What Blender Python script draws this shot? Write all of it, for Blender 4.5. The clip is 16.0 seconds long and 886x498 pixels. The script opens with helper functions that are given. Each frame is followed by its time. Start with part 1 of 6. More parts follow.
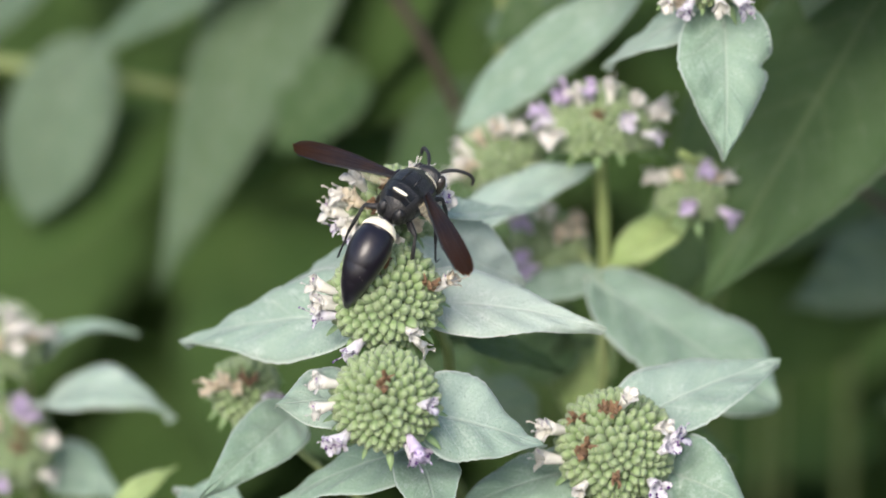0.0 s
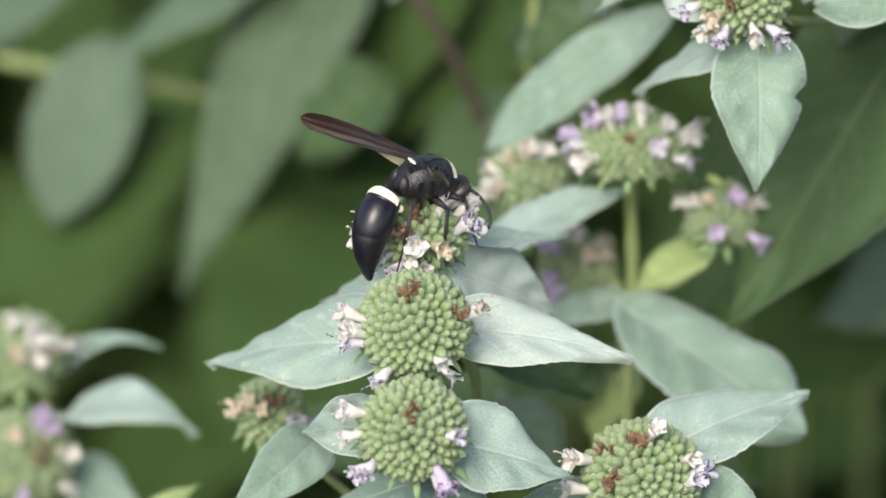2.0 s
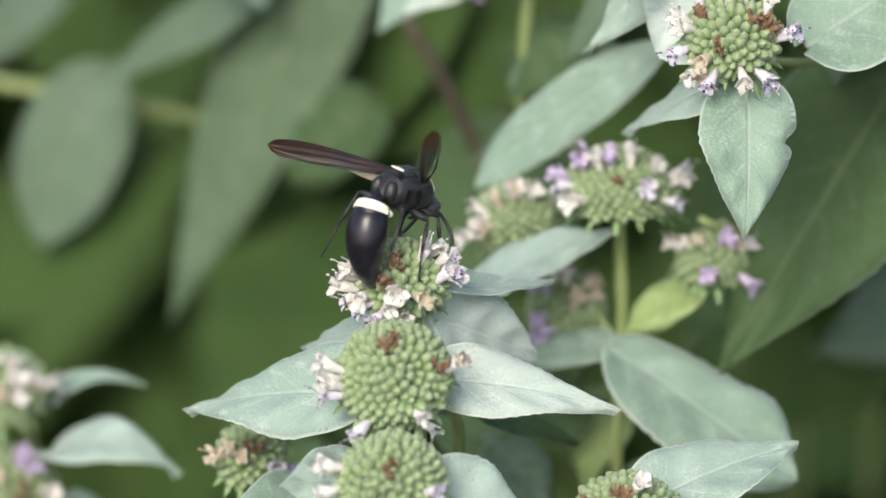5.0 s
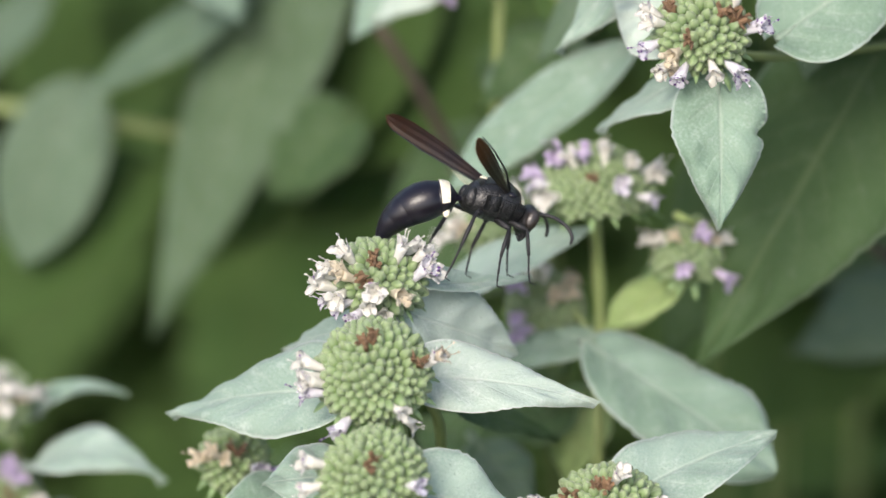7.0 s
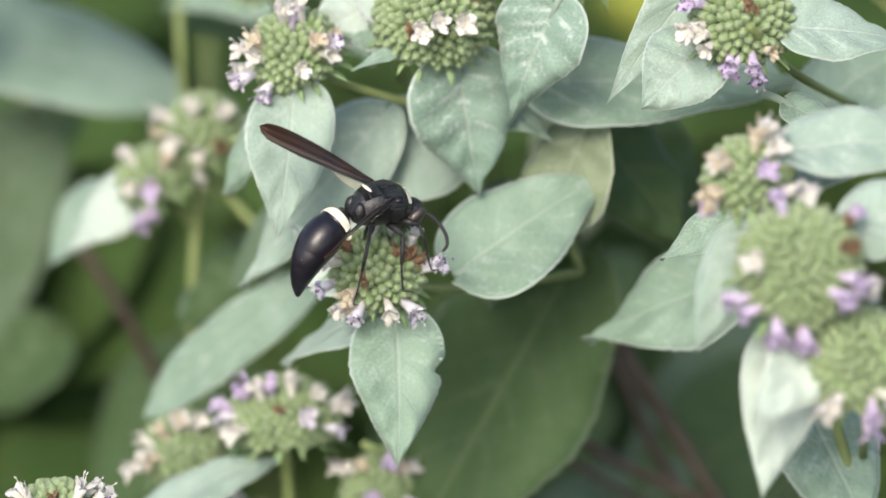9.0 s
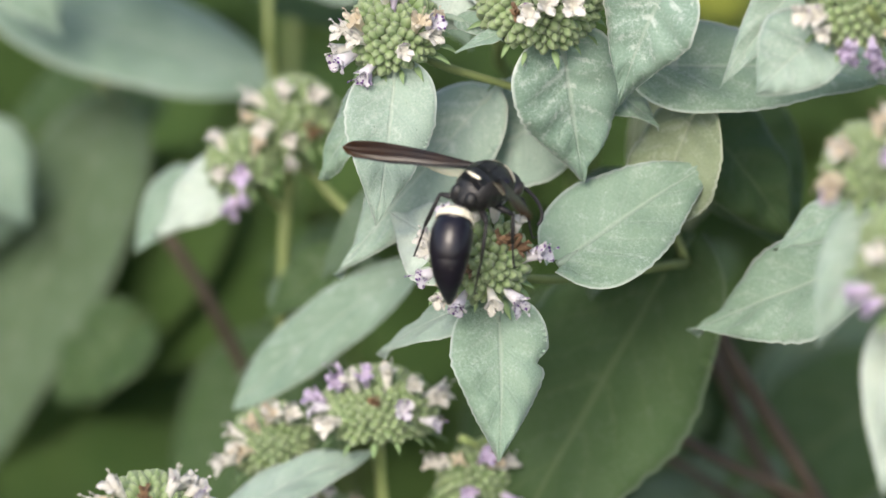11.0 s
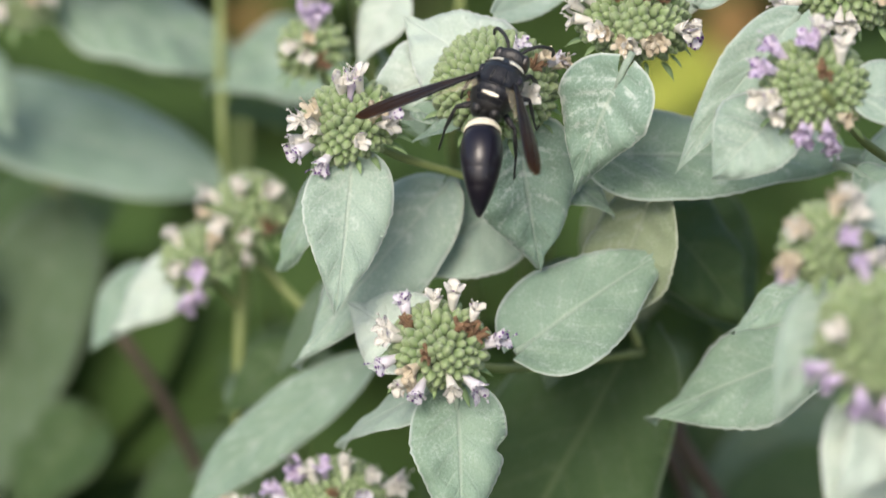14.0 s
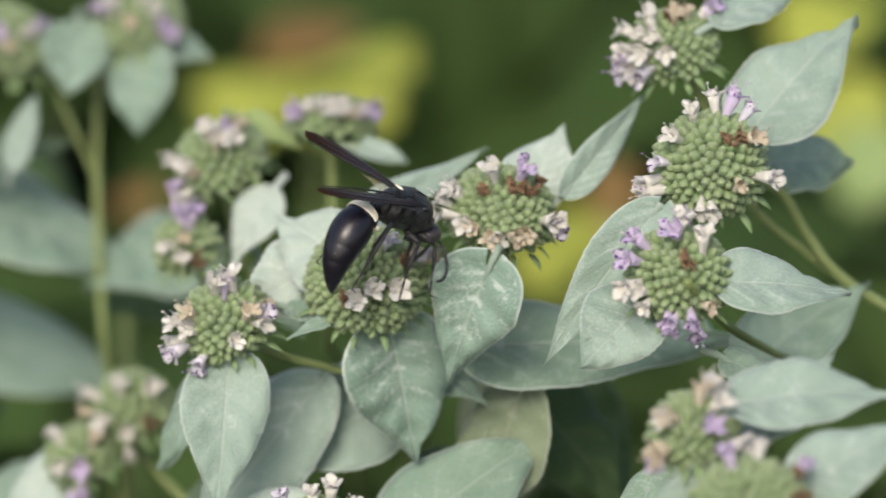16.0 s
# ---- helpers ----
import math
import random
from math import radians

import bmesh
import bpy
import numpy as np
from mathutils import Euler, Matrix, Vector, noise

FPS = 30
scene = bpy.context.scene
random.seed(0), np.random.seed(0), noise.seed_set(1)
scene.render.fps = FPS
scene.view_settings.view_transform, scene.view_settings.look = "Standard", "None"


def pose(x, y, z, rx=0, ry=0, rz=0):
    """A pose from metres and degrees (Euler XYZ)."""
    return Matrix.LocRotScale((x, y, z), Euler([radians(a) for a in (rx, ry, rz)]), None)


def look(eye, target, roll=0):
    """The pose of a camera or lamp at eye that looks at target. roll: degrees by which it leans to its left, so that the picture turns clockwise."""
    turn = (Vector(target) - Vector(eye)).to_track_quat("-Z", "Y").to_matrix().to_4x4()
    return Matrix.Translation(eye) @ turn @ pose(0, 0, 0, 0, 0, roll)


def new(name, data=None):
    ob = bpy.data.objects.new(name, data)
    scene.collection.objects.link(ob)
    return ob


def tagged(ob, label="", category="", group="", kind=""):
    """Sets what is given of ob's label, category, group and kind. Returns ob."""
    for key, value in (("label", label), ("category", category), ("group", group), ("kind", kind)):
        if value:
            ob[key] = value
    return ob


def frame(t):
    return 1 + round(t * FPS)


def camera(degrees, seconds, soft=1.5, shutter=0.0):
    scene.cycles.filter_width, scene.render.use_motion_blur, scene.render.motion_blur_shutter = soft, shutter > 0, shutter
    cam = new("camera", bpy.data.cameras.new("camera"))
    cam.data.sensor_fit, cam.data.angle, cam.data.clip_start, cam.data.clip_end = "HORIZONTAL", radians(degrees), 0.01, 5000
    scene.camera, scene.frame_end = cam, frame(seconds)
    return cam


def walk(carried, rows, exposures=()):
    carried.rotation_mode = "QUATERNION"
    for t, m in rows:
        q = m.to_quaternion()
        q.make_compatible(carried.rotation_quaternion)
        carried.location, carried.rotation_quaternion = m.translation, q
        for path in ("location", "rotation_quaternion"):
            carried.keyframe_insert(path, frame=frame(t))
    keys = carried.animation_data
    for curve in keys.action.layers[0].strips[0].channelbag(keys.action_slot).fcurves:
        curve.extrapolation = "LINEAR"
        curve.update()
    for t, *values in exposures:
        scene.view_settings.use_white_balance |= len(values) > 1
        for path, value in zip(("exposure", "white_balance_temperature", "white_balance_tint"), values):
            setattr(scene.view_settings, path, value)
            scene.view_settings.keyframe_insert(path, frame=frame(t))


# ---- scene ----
# A potter wasp visits the flower heads of a patch of mountain mint, filmed close up with a long lens.
# Places in the patch are given in millimetres from the middle of the patch's front:
# across to the right, up in the plane that faces the viewer, and back into the patch.
TILT = radians(30)
MID = Vector((0.0, 0.0, 0.62))
RIGHT = Vector((1, 0, 0))
BACK = Vector((0, math.cos(TILT), -math.sin(TILT)))
RISE = Vector((0, math.sin(TILT), math.cos(TILT)))
MM = 0.001


def at(x, y, d):
    """The place x mm across, y mm up and d mm back."""
    return MID + (RIGHT * x + RISE * y + BACK * d) * MM


def way(x, y, d):
    """A direction in the same axes."""
    return (RIGHT * x + RISE * y + BACK * d).normalized()


# ---- camera ----
cam = camera(12, 16.0, soft=1.6, shutter=0.2)
cam.data.dof.use_dof = True
cam.data.dof.focus_distance = 0.431
cam.data.dof.aperture_fstop = 16.5
cam.data.dof.aperture_blades = 0
walk(cam, [
    (0.0, pose(0.00401, -0.39838, 0.83971, 60.899, 0.228, 0.518)),
    (0.5, pose(0.00782, -0.38969, 0.85233, 59.559, -1.057, 1.656)),
    (1.0, pose(0.00527, -0.39733, 0.84583, 60.239, -0.261, 0.936)),
    (1.5, pose(0.00019, -0.39038, 0.85114, 59.602, -0.565, 1.584)),
    (2.0, pose(0.00130, -0.39228, 0.84540, 60.223, -0.523, 1.008)),
    (2.5, pose(-0.00015, -0.38373, 0.84718, 59.837, -1.064, 1.359)),
    (3.0, pose(0.00309, -0.38024, 0.84626, 59.745, -0.737, 0.671)),
    (3.5, pose(0.00959, -0.38113, 0.84750, 59.602, -0.477, 0.996)),
    (3.7, pose(0.00814, -0.38015, 0.84876, 59.563, -0.181, 1.252)),
    (5.8, pose(0.00555, -0.38015, 0.84978, 59.674, -0.514, 1.555)),
    (6.0, pose(0.00489, -0.38432, 0.84914, 59.953, 0.300, 1.493)),
    (6.5, pose(0.00313, -0.38429, 0.84890, 59.823, 0.061, 1.745)),
    (7.0, pose(0.00781, -0.38566, 0.84706, 60.224, 0.562, 0.754)),
    (7.5, pose(0.01335, -0.37746, 0.85027, 59.612, 0.142, 0.877)),
    (8.0, pose(0.02777, -0.39152, 0.85333, 60.295, 1.741, 0.106)),
    (8.2, pose(0.02256, -0.38977, 0.85224, 61.181, 1.140, -0.106)),
    (8.5, pose(0.01813, -0.38829, 0.85132, 61.937, 0.632, -0.293)),
    (9.0, pose(0.02250, -0.38304, 0.85984, 61.820, -0.125, -1.677)),
    (9.5, pose(0.02482, -0.37753, 0.85714, 61.798, 0.467, -1.067)),
    (10.0, pose(0.02099, -0.37269, 0.85804, 61.395, -0.174, -0.776)),
    (10.2, pose(0.01595, -0.37134, 0.85235, 61.836, -0.395, -0.945)),
    (12.3, pose(0.01667, -0.37214, 0.85477, 61.506, -0.040, -1.056)),
    (12.5, pose(0.01737, -0.37137, 0.85363, 61.593, -0.264, -1.067)),
    (13.0, pose(0.02176, -0.37805, 0.85554, 62.071, 0.411, -1.817)),
    (13.5, pose(0.01172, -0.37766, 0.85129, 63.146, 0.727, -2.091)),
    (14.0, pose(0.01317, -0.37625, 0.84875, 63.736, -0.261, -2.078)),
    (14.5, pose(0.01234, -0.37204, 0.85369, 64.968, -0.204, -2.286)),
    (15.0, pose(0.01702, -0.37745, 0.85906, 65.177, 0.223, -3.176)),
    (15.5, pose(0.01086, -0.37671, 0.85903, 65.145, -0.564, -2.685)),
    (16.0, pose(0.01623, -0.38104, 0.85614, 65.758, 0.719, -3.975)),
], exposures=[(0.0, 0.70, 6800, 11), (7.0, 0.70, 6850, 11), (7.5, 0.75, 6950, 11), (8.5, 0.80, 6950, 11), (9.0, 0.75, 6950, 11), (10.0, 0.60, 7000, 11), (12.5, 0.64, 7000, 11), (14.0, 0.52, 7050, 11), (15.0, 0.30, 7050, 11), (16.0, 0.27, 7050, 11)])

# ---- light: a bright overcast sky ----
world = bpy.data.worlds.new("overcast_sky")
scene.world = world
world.use_nodes = True
wn = world.node_tree.nodes
sky = wn.new("ShaderNodeTexSky")
sky.sky_type = "NISHITA"
sky.sun_disc = False
sky.sun_elevation = radians(47)
sky.sun_rotation = radians(200)
sky.air_density, sky.dust_density, sky.ozone_density = 1.0, 3.0, 1.0
wn["Background"].inputs["Strength"].default_value = 0.15
world.node_tree.links.new(sky.outputs[0], wn["Background"].inputs["Color"])

sun_data = bpy.data.lights.new("sun", "SUN")
sun_data.energy = 1.7
sun_data.angle = radians(25)
sun_data.color = (1.0, 0.96, 0.9)
sun = new("sun", sun_data)
sun.matrix_world = look((-0.55, -1.5, 2.3), (0, 0, 0.6))


# ---- materials ----
def material(name):
    m = bpy.data.materials.new(name)
    m.use_nodes = True
    nt = m.node_tree
    return m, nt, nt.nodes["Principled BSDF"]


def node(nt, kind, **kw):
    n = nt.nodes.new(kind)
    for key, value in kw.items():
        if key == "operation":
            n.operation = value
        elif key == "blend_type":
            n.data_type, n.blend_type = "RGBA", value
    return n


def math_node(nt, op, a, b=None, c=None):
    n = node(nt, "ShaderNodeMath", operation=op)
    for i, v in enumerate((a, b, c)):
        if v is None:
            continue
        if isinstance(v, (int, float)):
            n.inputs[i].default_value = v
        else:
            nt.links.new(v, n.inputs[i])
    return n.outputs[0]


def mix_colour(nt, fac, a, b, blend="MIX"):
    n = node(nt, "ShaderNodeMix", blend_type=blend)
    for i, v in ((0, fac), (6, a), (7, b)):
        if isinstance(v, (int, float)):
            n.inputs[i].default_value = v
        elif isinstance(v, tuple):
            n.inputs[i].default_value = (*v, 1)
        else:
            nt.links.new(v, n.inputs[i])
    return n.outputs[2]


def noise_node(nt, scale, detail=4, rough=0.55, coord=None):
    n = node(nt, "ShaderNodeTexNoise")
    n.inputs["Scale"].default_value, n.inputs["Detail"].default_value, n.inputs["Roughness"].default_value = scale, detail, rough
    if coord is None:
        coord = node(nt, "ShaderNodeTexCoord").outputs["Object"]
    nt.links.new(coord, n.inputs["Vector"])
    return n.outputs["Fac"]


def ramp(nt, fac, lo, hi):
    n = node(nt, "ShaderNodeMapRange")
    n.interpolation_type = "SMOOTHSTEP"
    n.inputs["From Min"].default_value, n.inputs["From Max"].default_value = lo, hi
    nt.links.new(fac, n.inputs["Value"])
    return n.outputs["Result"]


def bump(nt, bsdf, height, strength, distance):
    n = node(nt, "ShaderNodeBump")
    n.inputs["Strength"].default_value, n.inputs["Distance"].default_value = strength, distance
    nt.links.new(height, n.inputs["Height"])
    nt.links.new(n.outputs[0], bsdf.inputs["Normal"])
    return n.outputs[0]


def leaf_material(name, base, deep, vein, frost, translucent, sheen=0.25, gloss=0.35, mottle=0.0):
    """Downy leaf: pale midrib and side veins, frosted speckle and blotches, some light through the blade."""
    m, nt, b = material(name)
    uv = node(nt, "ShaderNodeUVMap")
    sep = node(nt, "ShaderNodeSeparateXYZ")
    nt.links.new(uv.outputs[0], sep.inputs[0])
    s, v = sep.outputs[0], sep.outputs[1]
    a = math_node(nt, "ABSOLUTE", math_node(nt, "SUBTRACT", v, 0.5))
    wob = noise_node(nt, 220, 2)
    lat = math_node(nt, "SUBTRACT", math_node(nt, "MULTIPLY", s, 8.0), math_node(nt, "MULTIPLY", a, 4.6))
    lat = math_node(nt, "ADD", lat, math_node(nt, "MULTIPLY", wob, 0.45))
    lat = math_node(nt, "PINGPONG", lat, 0.5)
    side = math_node(nt, "SUBTRACT", 1.0, ramp(nt, lat, 0.0, 0.15))
    side = math_node(nt, "MULTIPLY", side, math_node(nt, "SUBTRACT", 1.0, ramp(nt, a, 0.2, 0.5)))
    mid = math_node(nt, "SUBTRACT", 1.0, ramp(nt, a, 0.006, 0.032))
    big = ramp(nt, noise_node(nt, 90, 3), 0.3, 0.7)
    veins = math_node(nt, "MAXIMUM", mid, math_node(nt, "MULTIPLY", side, math_node(nt, "ADD", 0.18, math_node(nt, "MULTIPLY", big, 0.22))))
    info = node(nt, "ShaderNodeObjectInfo")
    fine = noise_node(nt, 2600, 3, 0.7)
    speck = ramp(nt, noise_node(nt, 1100, 4, 0.75), 0.56, 0.68)
    net = node(nt, "ShaderNodeTexVoronoi")
    net.feature = "DISTANCE_TO_EDGE"
    net.inputs["Scale"].default_value = 1500
    nt.links.new(node(nt, "ShaderNodeTexCoord").outputs["Object"], net.inputs["Vector"])
    mesh_lines = math_node(nt, "SUBTRACT", 1.0, ramp(nt, net.outputs["Distance"], 0.0, 0.12))
    col = mix_colour(nt, big, base, deep)
    col = mix_colour(nt, math_node(nt, "MULTIPLY", info.outputs["Random"], 0.55), col, deep)
    # powdery down: fine stipple, thicker in clouds and along the veins
    cloud = ramp(nt, noise_node(nt, 260, 5, 0.68), 0.44, 0.66)
    near_vein = math_node(nt, "SUBTRACT", 1.0, ramp(nt, lat, 0.08, 0.34))
    stipple = ramp(nt, noise_node(nt, 3400, 3, 0.8), 0.46, 0.62)
    col = mix_colour(nt, math_node(nt, "MULTIPLY", stipple, math_node(nt, "ADD", 0.12, math_node(nt, "MULTIPLY", cloud, 0.26))), col, frost)
    col = mix_colour(nt, math_node(nt, "MULTIPLY", speck, math_node(nt, "MULTIPLY", cloud, 0.34)), col, frost)
    streaks = math_node(nt, "MULTIPLY", ramp(nt, noise_node(nt, 520, 5, 0.75), 0.50, 0.64), near_vein)
    col = mix_colour(nt, math_node(nt, "MULTIPLY", streaks, math_node(nt, "ADD", 0.10 + mottle, math_node(nt, "MULTIPLY", info.outputs["Random"], 0.42 - 0.4 * mottle))), col, frost)
    dull = ramp(nt, noise_node(nt, 140, 4, 0.6), 0.45, 0.7)
    col = mix_colour(nt, math_node(nt, "MULTIPLY", dull, 0.35), col, deep)
    dark_speck = ramp(nt, noise_node(nt, 2300, 2, 0.6), 0.68, 0.73)
    col = mix_colour(nt, math_node(nt, "MULTIPLY", dark_speck, 0.55), col, tuple(0.45 * c for c in deep))
    col = mix_colour(nt, math_node(nt, "MULTIPLY", mesh_lines, 0.05), col, deep)
    col = mix_colour(nt, math_node(nt, "MULTIPLY", veins, 0.42), col, vein)
    pale = ramp(nt, a, 0.465, 0.496)
    col = mix_colour(nt, math_node(nt, "MULTIPLY", pale, 0.75), col, frost)
    col = mix_colour(nt, math_node(nt, "MULTIPLY", fine, 0.3), col, frost, "SOFT_LIGHT")
    nt.links.new(col, b.inputs["Base Color"])
    b.inputs["Roughness"].default_value = 0.62
    b.inputs["Specular IOR Level"].default_value = gloss
    b.inputs["Sheen Weight"].default_value = sheen
    b.inputs["Sheen Roughness"].default_value = 0.4
    h = math_node(nt, "ADD", math_node(nt, "MULTIPLY", veins, -0.6), math_node(nt, "MULTIPLY", fine, 0.5))
    h = math_node(nt, "ADD", h, math_node(nt, "MULTIPLY", mesh_lines, -0.09))
    h = math_node(nt, "ADD", h, math_node(nt, "MULTIPLY", dull, 0.5))
    normal = bump(nt, b, h, 0.65, 0.00028)
    tr = node(nt, "ShaderNodeBsdfTranslucent")
    warm = mix_colour(nt, 0.6, col, (0.25, 0.45, 0.08))
    nt.links.new(warm, tr.inputs["Color"])
    nt.links.new(normal, tr.inputs["Normal"])
    mx = node(nt, "ShaderNodeMixShader")
    mx.inputs[0].default_value = translucent
    nt.links.new(b.outputs[0], mx.inputs[1])
    nt.links.new(tr.outputs[0], mx.inputs[2])
    nt.links.new(mx.outputs[0], nt.nodes["Material Output"].inputs["Surface"])
    return m


def tissue(name, a, b_col, scale, rough, bump_d=0.0001, sub=0.0, rand=0.3, spec=0.4):
    """Plant tissue: two tones in patches, fine grain, a little tone from piece to piece."""
    m, nt, b = material(name)
    info = node(nt, "ShaderNodeObjectInfo")
    n1 = ramp(nt, noise_node(nt, scale, 3), 0.3, 0.7)
    n2 = noise_node(nt, scale * 6, 4, 0.7)
    col = mix_colour(nt, n1, a, b_col)
    col = mix_colour(nt, math_node(nt, "MULTIPLY", info.outputs["Random"], rand), col, b_col)
    col = mix_colour(nt, math_node(nt, "MULTIPLY", n2, 0.25), col, (0.8, 0.8, 0.75), "SOFT_LIGHT")
    nt.links.new(col, b.inputs["Base Color"])
    b.inputs["Roughness"].default_value = rough
    b.inputs["Specular IOR Level"].default_value = spec
    if sub:
        b.inputs["Subsurface Weight"].default_value = sub
        b.inputs["Subsurface Radius"].default_value = (0.6, 0.8, 0.3)
        b.inputs["Subsurface Scale"].default_value = 0.0004
    bump(nt, b, n2, 0.5, bump_d)
    return m


def calyx_material():
    """Green calyx, downy and paler towards the teeth of its mouth."""
    m, nt, b = material("calyx_green")
    info = node(nt, "ShaderNodeObjectInfo")
    sep = node(nt, "ShaderNodeSeparateXYZ")
    nt.links.new(node(nt, "ShaderNodeTexCoord").outputs["Object"], sep.inputs[0])
    tip = ramp(nt, sep.outputs[2], 0.0002, 0.0010)
    n1 = ramp(nt, noise_node(nt, 500, 3), 0.3, 0.7)
    n2 = noise_node(nt, 4200, 3, 0.75)
    col = mix_colour(nt, n1, (0.172, 0.248, 0.106), (0.125, 0.195, 0.072))
    col = mix_colour(nt, math_node(nt, "MULTIPLY", info.outputs["Random"], 0.6), col, (0.155, 0.25, 0.112))
    col = mix_colour(nt, math_node(nt, "MULTIPLY", tip, 0.6), col, (0.33, 0.405, 0.25))
    col = mix_colour(nt, math_node(nt, "MULTIPLY", n2, 0.4), col, (0.6, 0.64, 0.5), "SOFT_LIGHT")
    nt.links.new(col, b.inputs["Base Color"])
    b.inputs["Roughness"].default_value = 0.7
    b.inputs["Specular IOR Level"].default_value = 0.3
    b.inputs["Sheen Weight"].default_value = 0.25
    b.inputs["Subsurface Weight"].default_value = 0.15
    b.inputs["Subsurface Radius"].default_value = (0.6, 0.8, 0.3)
    b.inputs["Subsurface Scale"].default_value = 0.0004
    bump(nt, b, n2, 0.6, 0.0001)
    return m


def petal_material(name, base, throat, spot, amount):
    """Thin petal with purple freckles."""
    m, nt, b = material(name)
    n = node(nt, "ShaderNodeTexVoronoi")
    n.inputs["Scale"].default_value = 1750
    nt.links.new(node(nt, "ShaderNodeTexCoord").outputs["Object"], n.inputs["Vector"])
    dots = math_node(nt, "SUBTRACT", 1.0, ramp(nt, n.outputs["Distance"], 0.27, 0.38))
    gate = ramp(nt, noise_node(nt, 700, 2), 0.55 - amount, 0.65 - amount)
    sep = node(nt, "ShaderNodeSeparateXYZ")
    nt.links.new(node(nt, "ShaderNodeTexCoord").outputs["Object"], sep.inputs[0])
    gate = math_node(nt, "MULTIPLY", gate, ramp(nt, sep.outputs[2], 0.0017, 0.0022))
    col = mix_colour(nt, ramp(nt, noise_node(nt, 500, 3), 0.3, 0.7), base, throat)
    col = mix_colour(nt, math_node(nt, "MULTIPLY", dots, gate), col, spot)
    nt.links.new(col, b.inputs["Base Color"])
    b.inputs["Roughness"].default_value = 0.55
    b.inputs["Sheen Weight"].default_value = 0.2
    bump(nt, b, noise_node(nt, 3000, 3), 0.3, 0.0001)
    tr = node(nt, "ShaderNodeBsdfTranslucent")
    nt.links.new(col, tr.inputs["Color"])
    mx = node(nt, "ShaderNodeMixShader")
    mx.inputs[0].default_value = 0.3
    nt.links.new(b.outputs[0], mx.inputs[1])
    nt.links.new(tr.outputs[0], mx.inputs[2])
    nt.links.new(mx.outputs[0], nt.nodes["Material Output"].inputs["Surface"])
    return m


LEAF = leaf_material("downy_leaf", (0.275, 0.395, 0.31), (0.185, 0.285, 0.212), (0.42, 0.50, 0.42), (0.56, 0.645, 0.60), 0.18)
LEAF_PALE = leaf_material("pale_bract", (0.375, 0.495, 0.425), (0.265, 0.37, 0.305), (0.51, 0.59, 0.51), (0.66, 0.74, 0.70), 0.2)
LEAF_MOTTLED = leaf_material("mottled_leaf", (0.25, 0.37, 0.30), (0.165, 0.265, 0.205), (0.44, 0.52, 0.44), (0.66, 0.74, 0.70), 0.18, mottle=0.5)
# Mottled copy of the downy leaf, with painted shade in all its tones.
LEAF_SHADE_MID = leaf_material("leaf_painted_shade", (0.105, 0.168, 0.094), (0.075, 0.128, 0.065), (0.20, 0.26, 0.16), (0.26, 0.32, 0.25), 0.22, 0.05, 0.25, mottle=0.4)
# White-dusted bracts; the colour is also raised to stand for bright light.
LEAF_WHITE = leaf_material("white_dusted_lit_bract", (0.55, 0.65, 0.585), (0.42, 0.525, 0.455), (0.66, 0.73, 0.66), (0.78, 0.83, 0.80), 0.2)
# Greener, less downy leaf, with the shade among the shoots put into its colour.
LEAF_SHADE_DEEP = leaf_material("leaf_painted_deep_shade", (0.080, 0.140, 0.060), (0.055, 0.106, 0.039), (0.18, 0.24, 0.12), (0.19, 0.25, 0.17), 0.25, 0.02, 0.2)
# Copy of the downy leaf, darkened in its colour for half shade.
LEAF_SHADE_LIGHT = leaf_material("leaf_painted_half_shade", (0.13, 0.20, 0.13), (0.095, 0.155, 0.092), (0.22, 0.28, 0.20), (0.27, 0.33, 0.27), 0.22, 0.1)
LEAF_OLIVE = leaf_material("olive_leaf", (0.305, 0.370, 0.250), (0.220, 0.280, 0.178), (0.42, 0.47, 0.36), (0.54, 0.60, 0.49), 0.25, 0.1)
LEAF_LIME = leaf_material("young_leaf", (0.40, 0.51, 0.24), (0.31, 0.44, 0.17), (0.42, 0.50, 0.2), (0.5, 0.58, 0.32), 0.3)
LEAF_YELLOW = leaf_material("yellowing_leaf", (0.55, 0.58, 0.11), (0.42, 0.49, 0.09), (0.55, 0.55, 0.15), (0.6, 0.6, 0.2), 0.35, 0.0)
LEAF_TAN = leaf_material("dying_leaf", (0.34, 0.20, 0.07), (0.24, 0.15, 0.05), (0.35, 0.25, 0.12), (0.4, 0.3, 0.15), 0.3, 0.0)
CALYX = calyx_material()
BRACT = tissue("bract_green", (0.25, 0.36, 0.18), (0.18, 0.29, 0.12), 300, 0.6)
CORE = tissue("head_core", (0.10, 0.15, 0.05), (0.075, 0.12, 0.035), 300, 0.7)
WHITE = petal_material("white_petal", (0.82, 0.81, 0.78), (0.80, 0.78, 0.69), (0.26, 0.08, 0.38), 0.02)
SPOTTED = petal_material("spotted_petal", (0.80, 0.79, 0.83), (0.76, 0.73, 0.82), (0.13, 0.02, 0.27), 0.42)
LILAC = petal_material("lilac_petal", (0.73, 0.65, 0.80), (0.65, 0.55, 0.77), (0.15, 0.03, 0.30), 0.36)
CREAM = petal_material("fading_petal", (0.74, 0.68, 0.55), (0.66, 0.56, 0.40), (0.28, 0.13, 0.06), 0.02)
WITHERED = tissue("withered_petal", (0.25, 0.15, 0.085), (0.11, 0.07, 0.045), 900, 0.8, 0.0003)
STEM = tissue("stem_green", (0.22, 0.28, 0.11), (0.17, 0.22, 0.08), 200, 0.55)
STEM_BROWN = tissue("stem_brown", (0.072, 0.056, 0.038), (0.05, 0.038, 0.026), 150, 0.65)
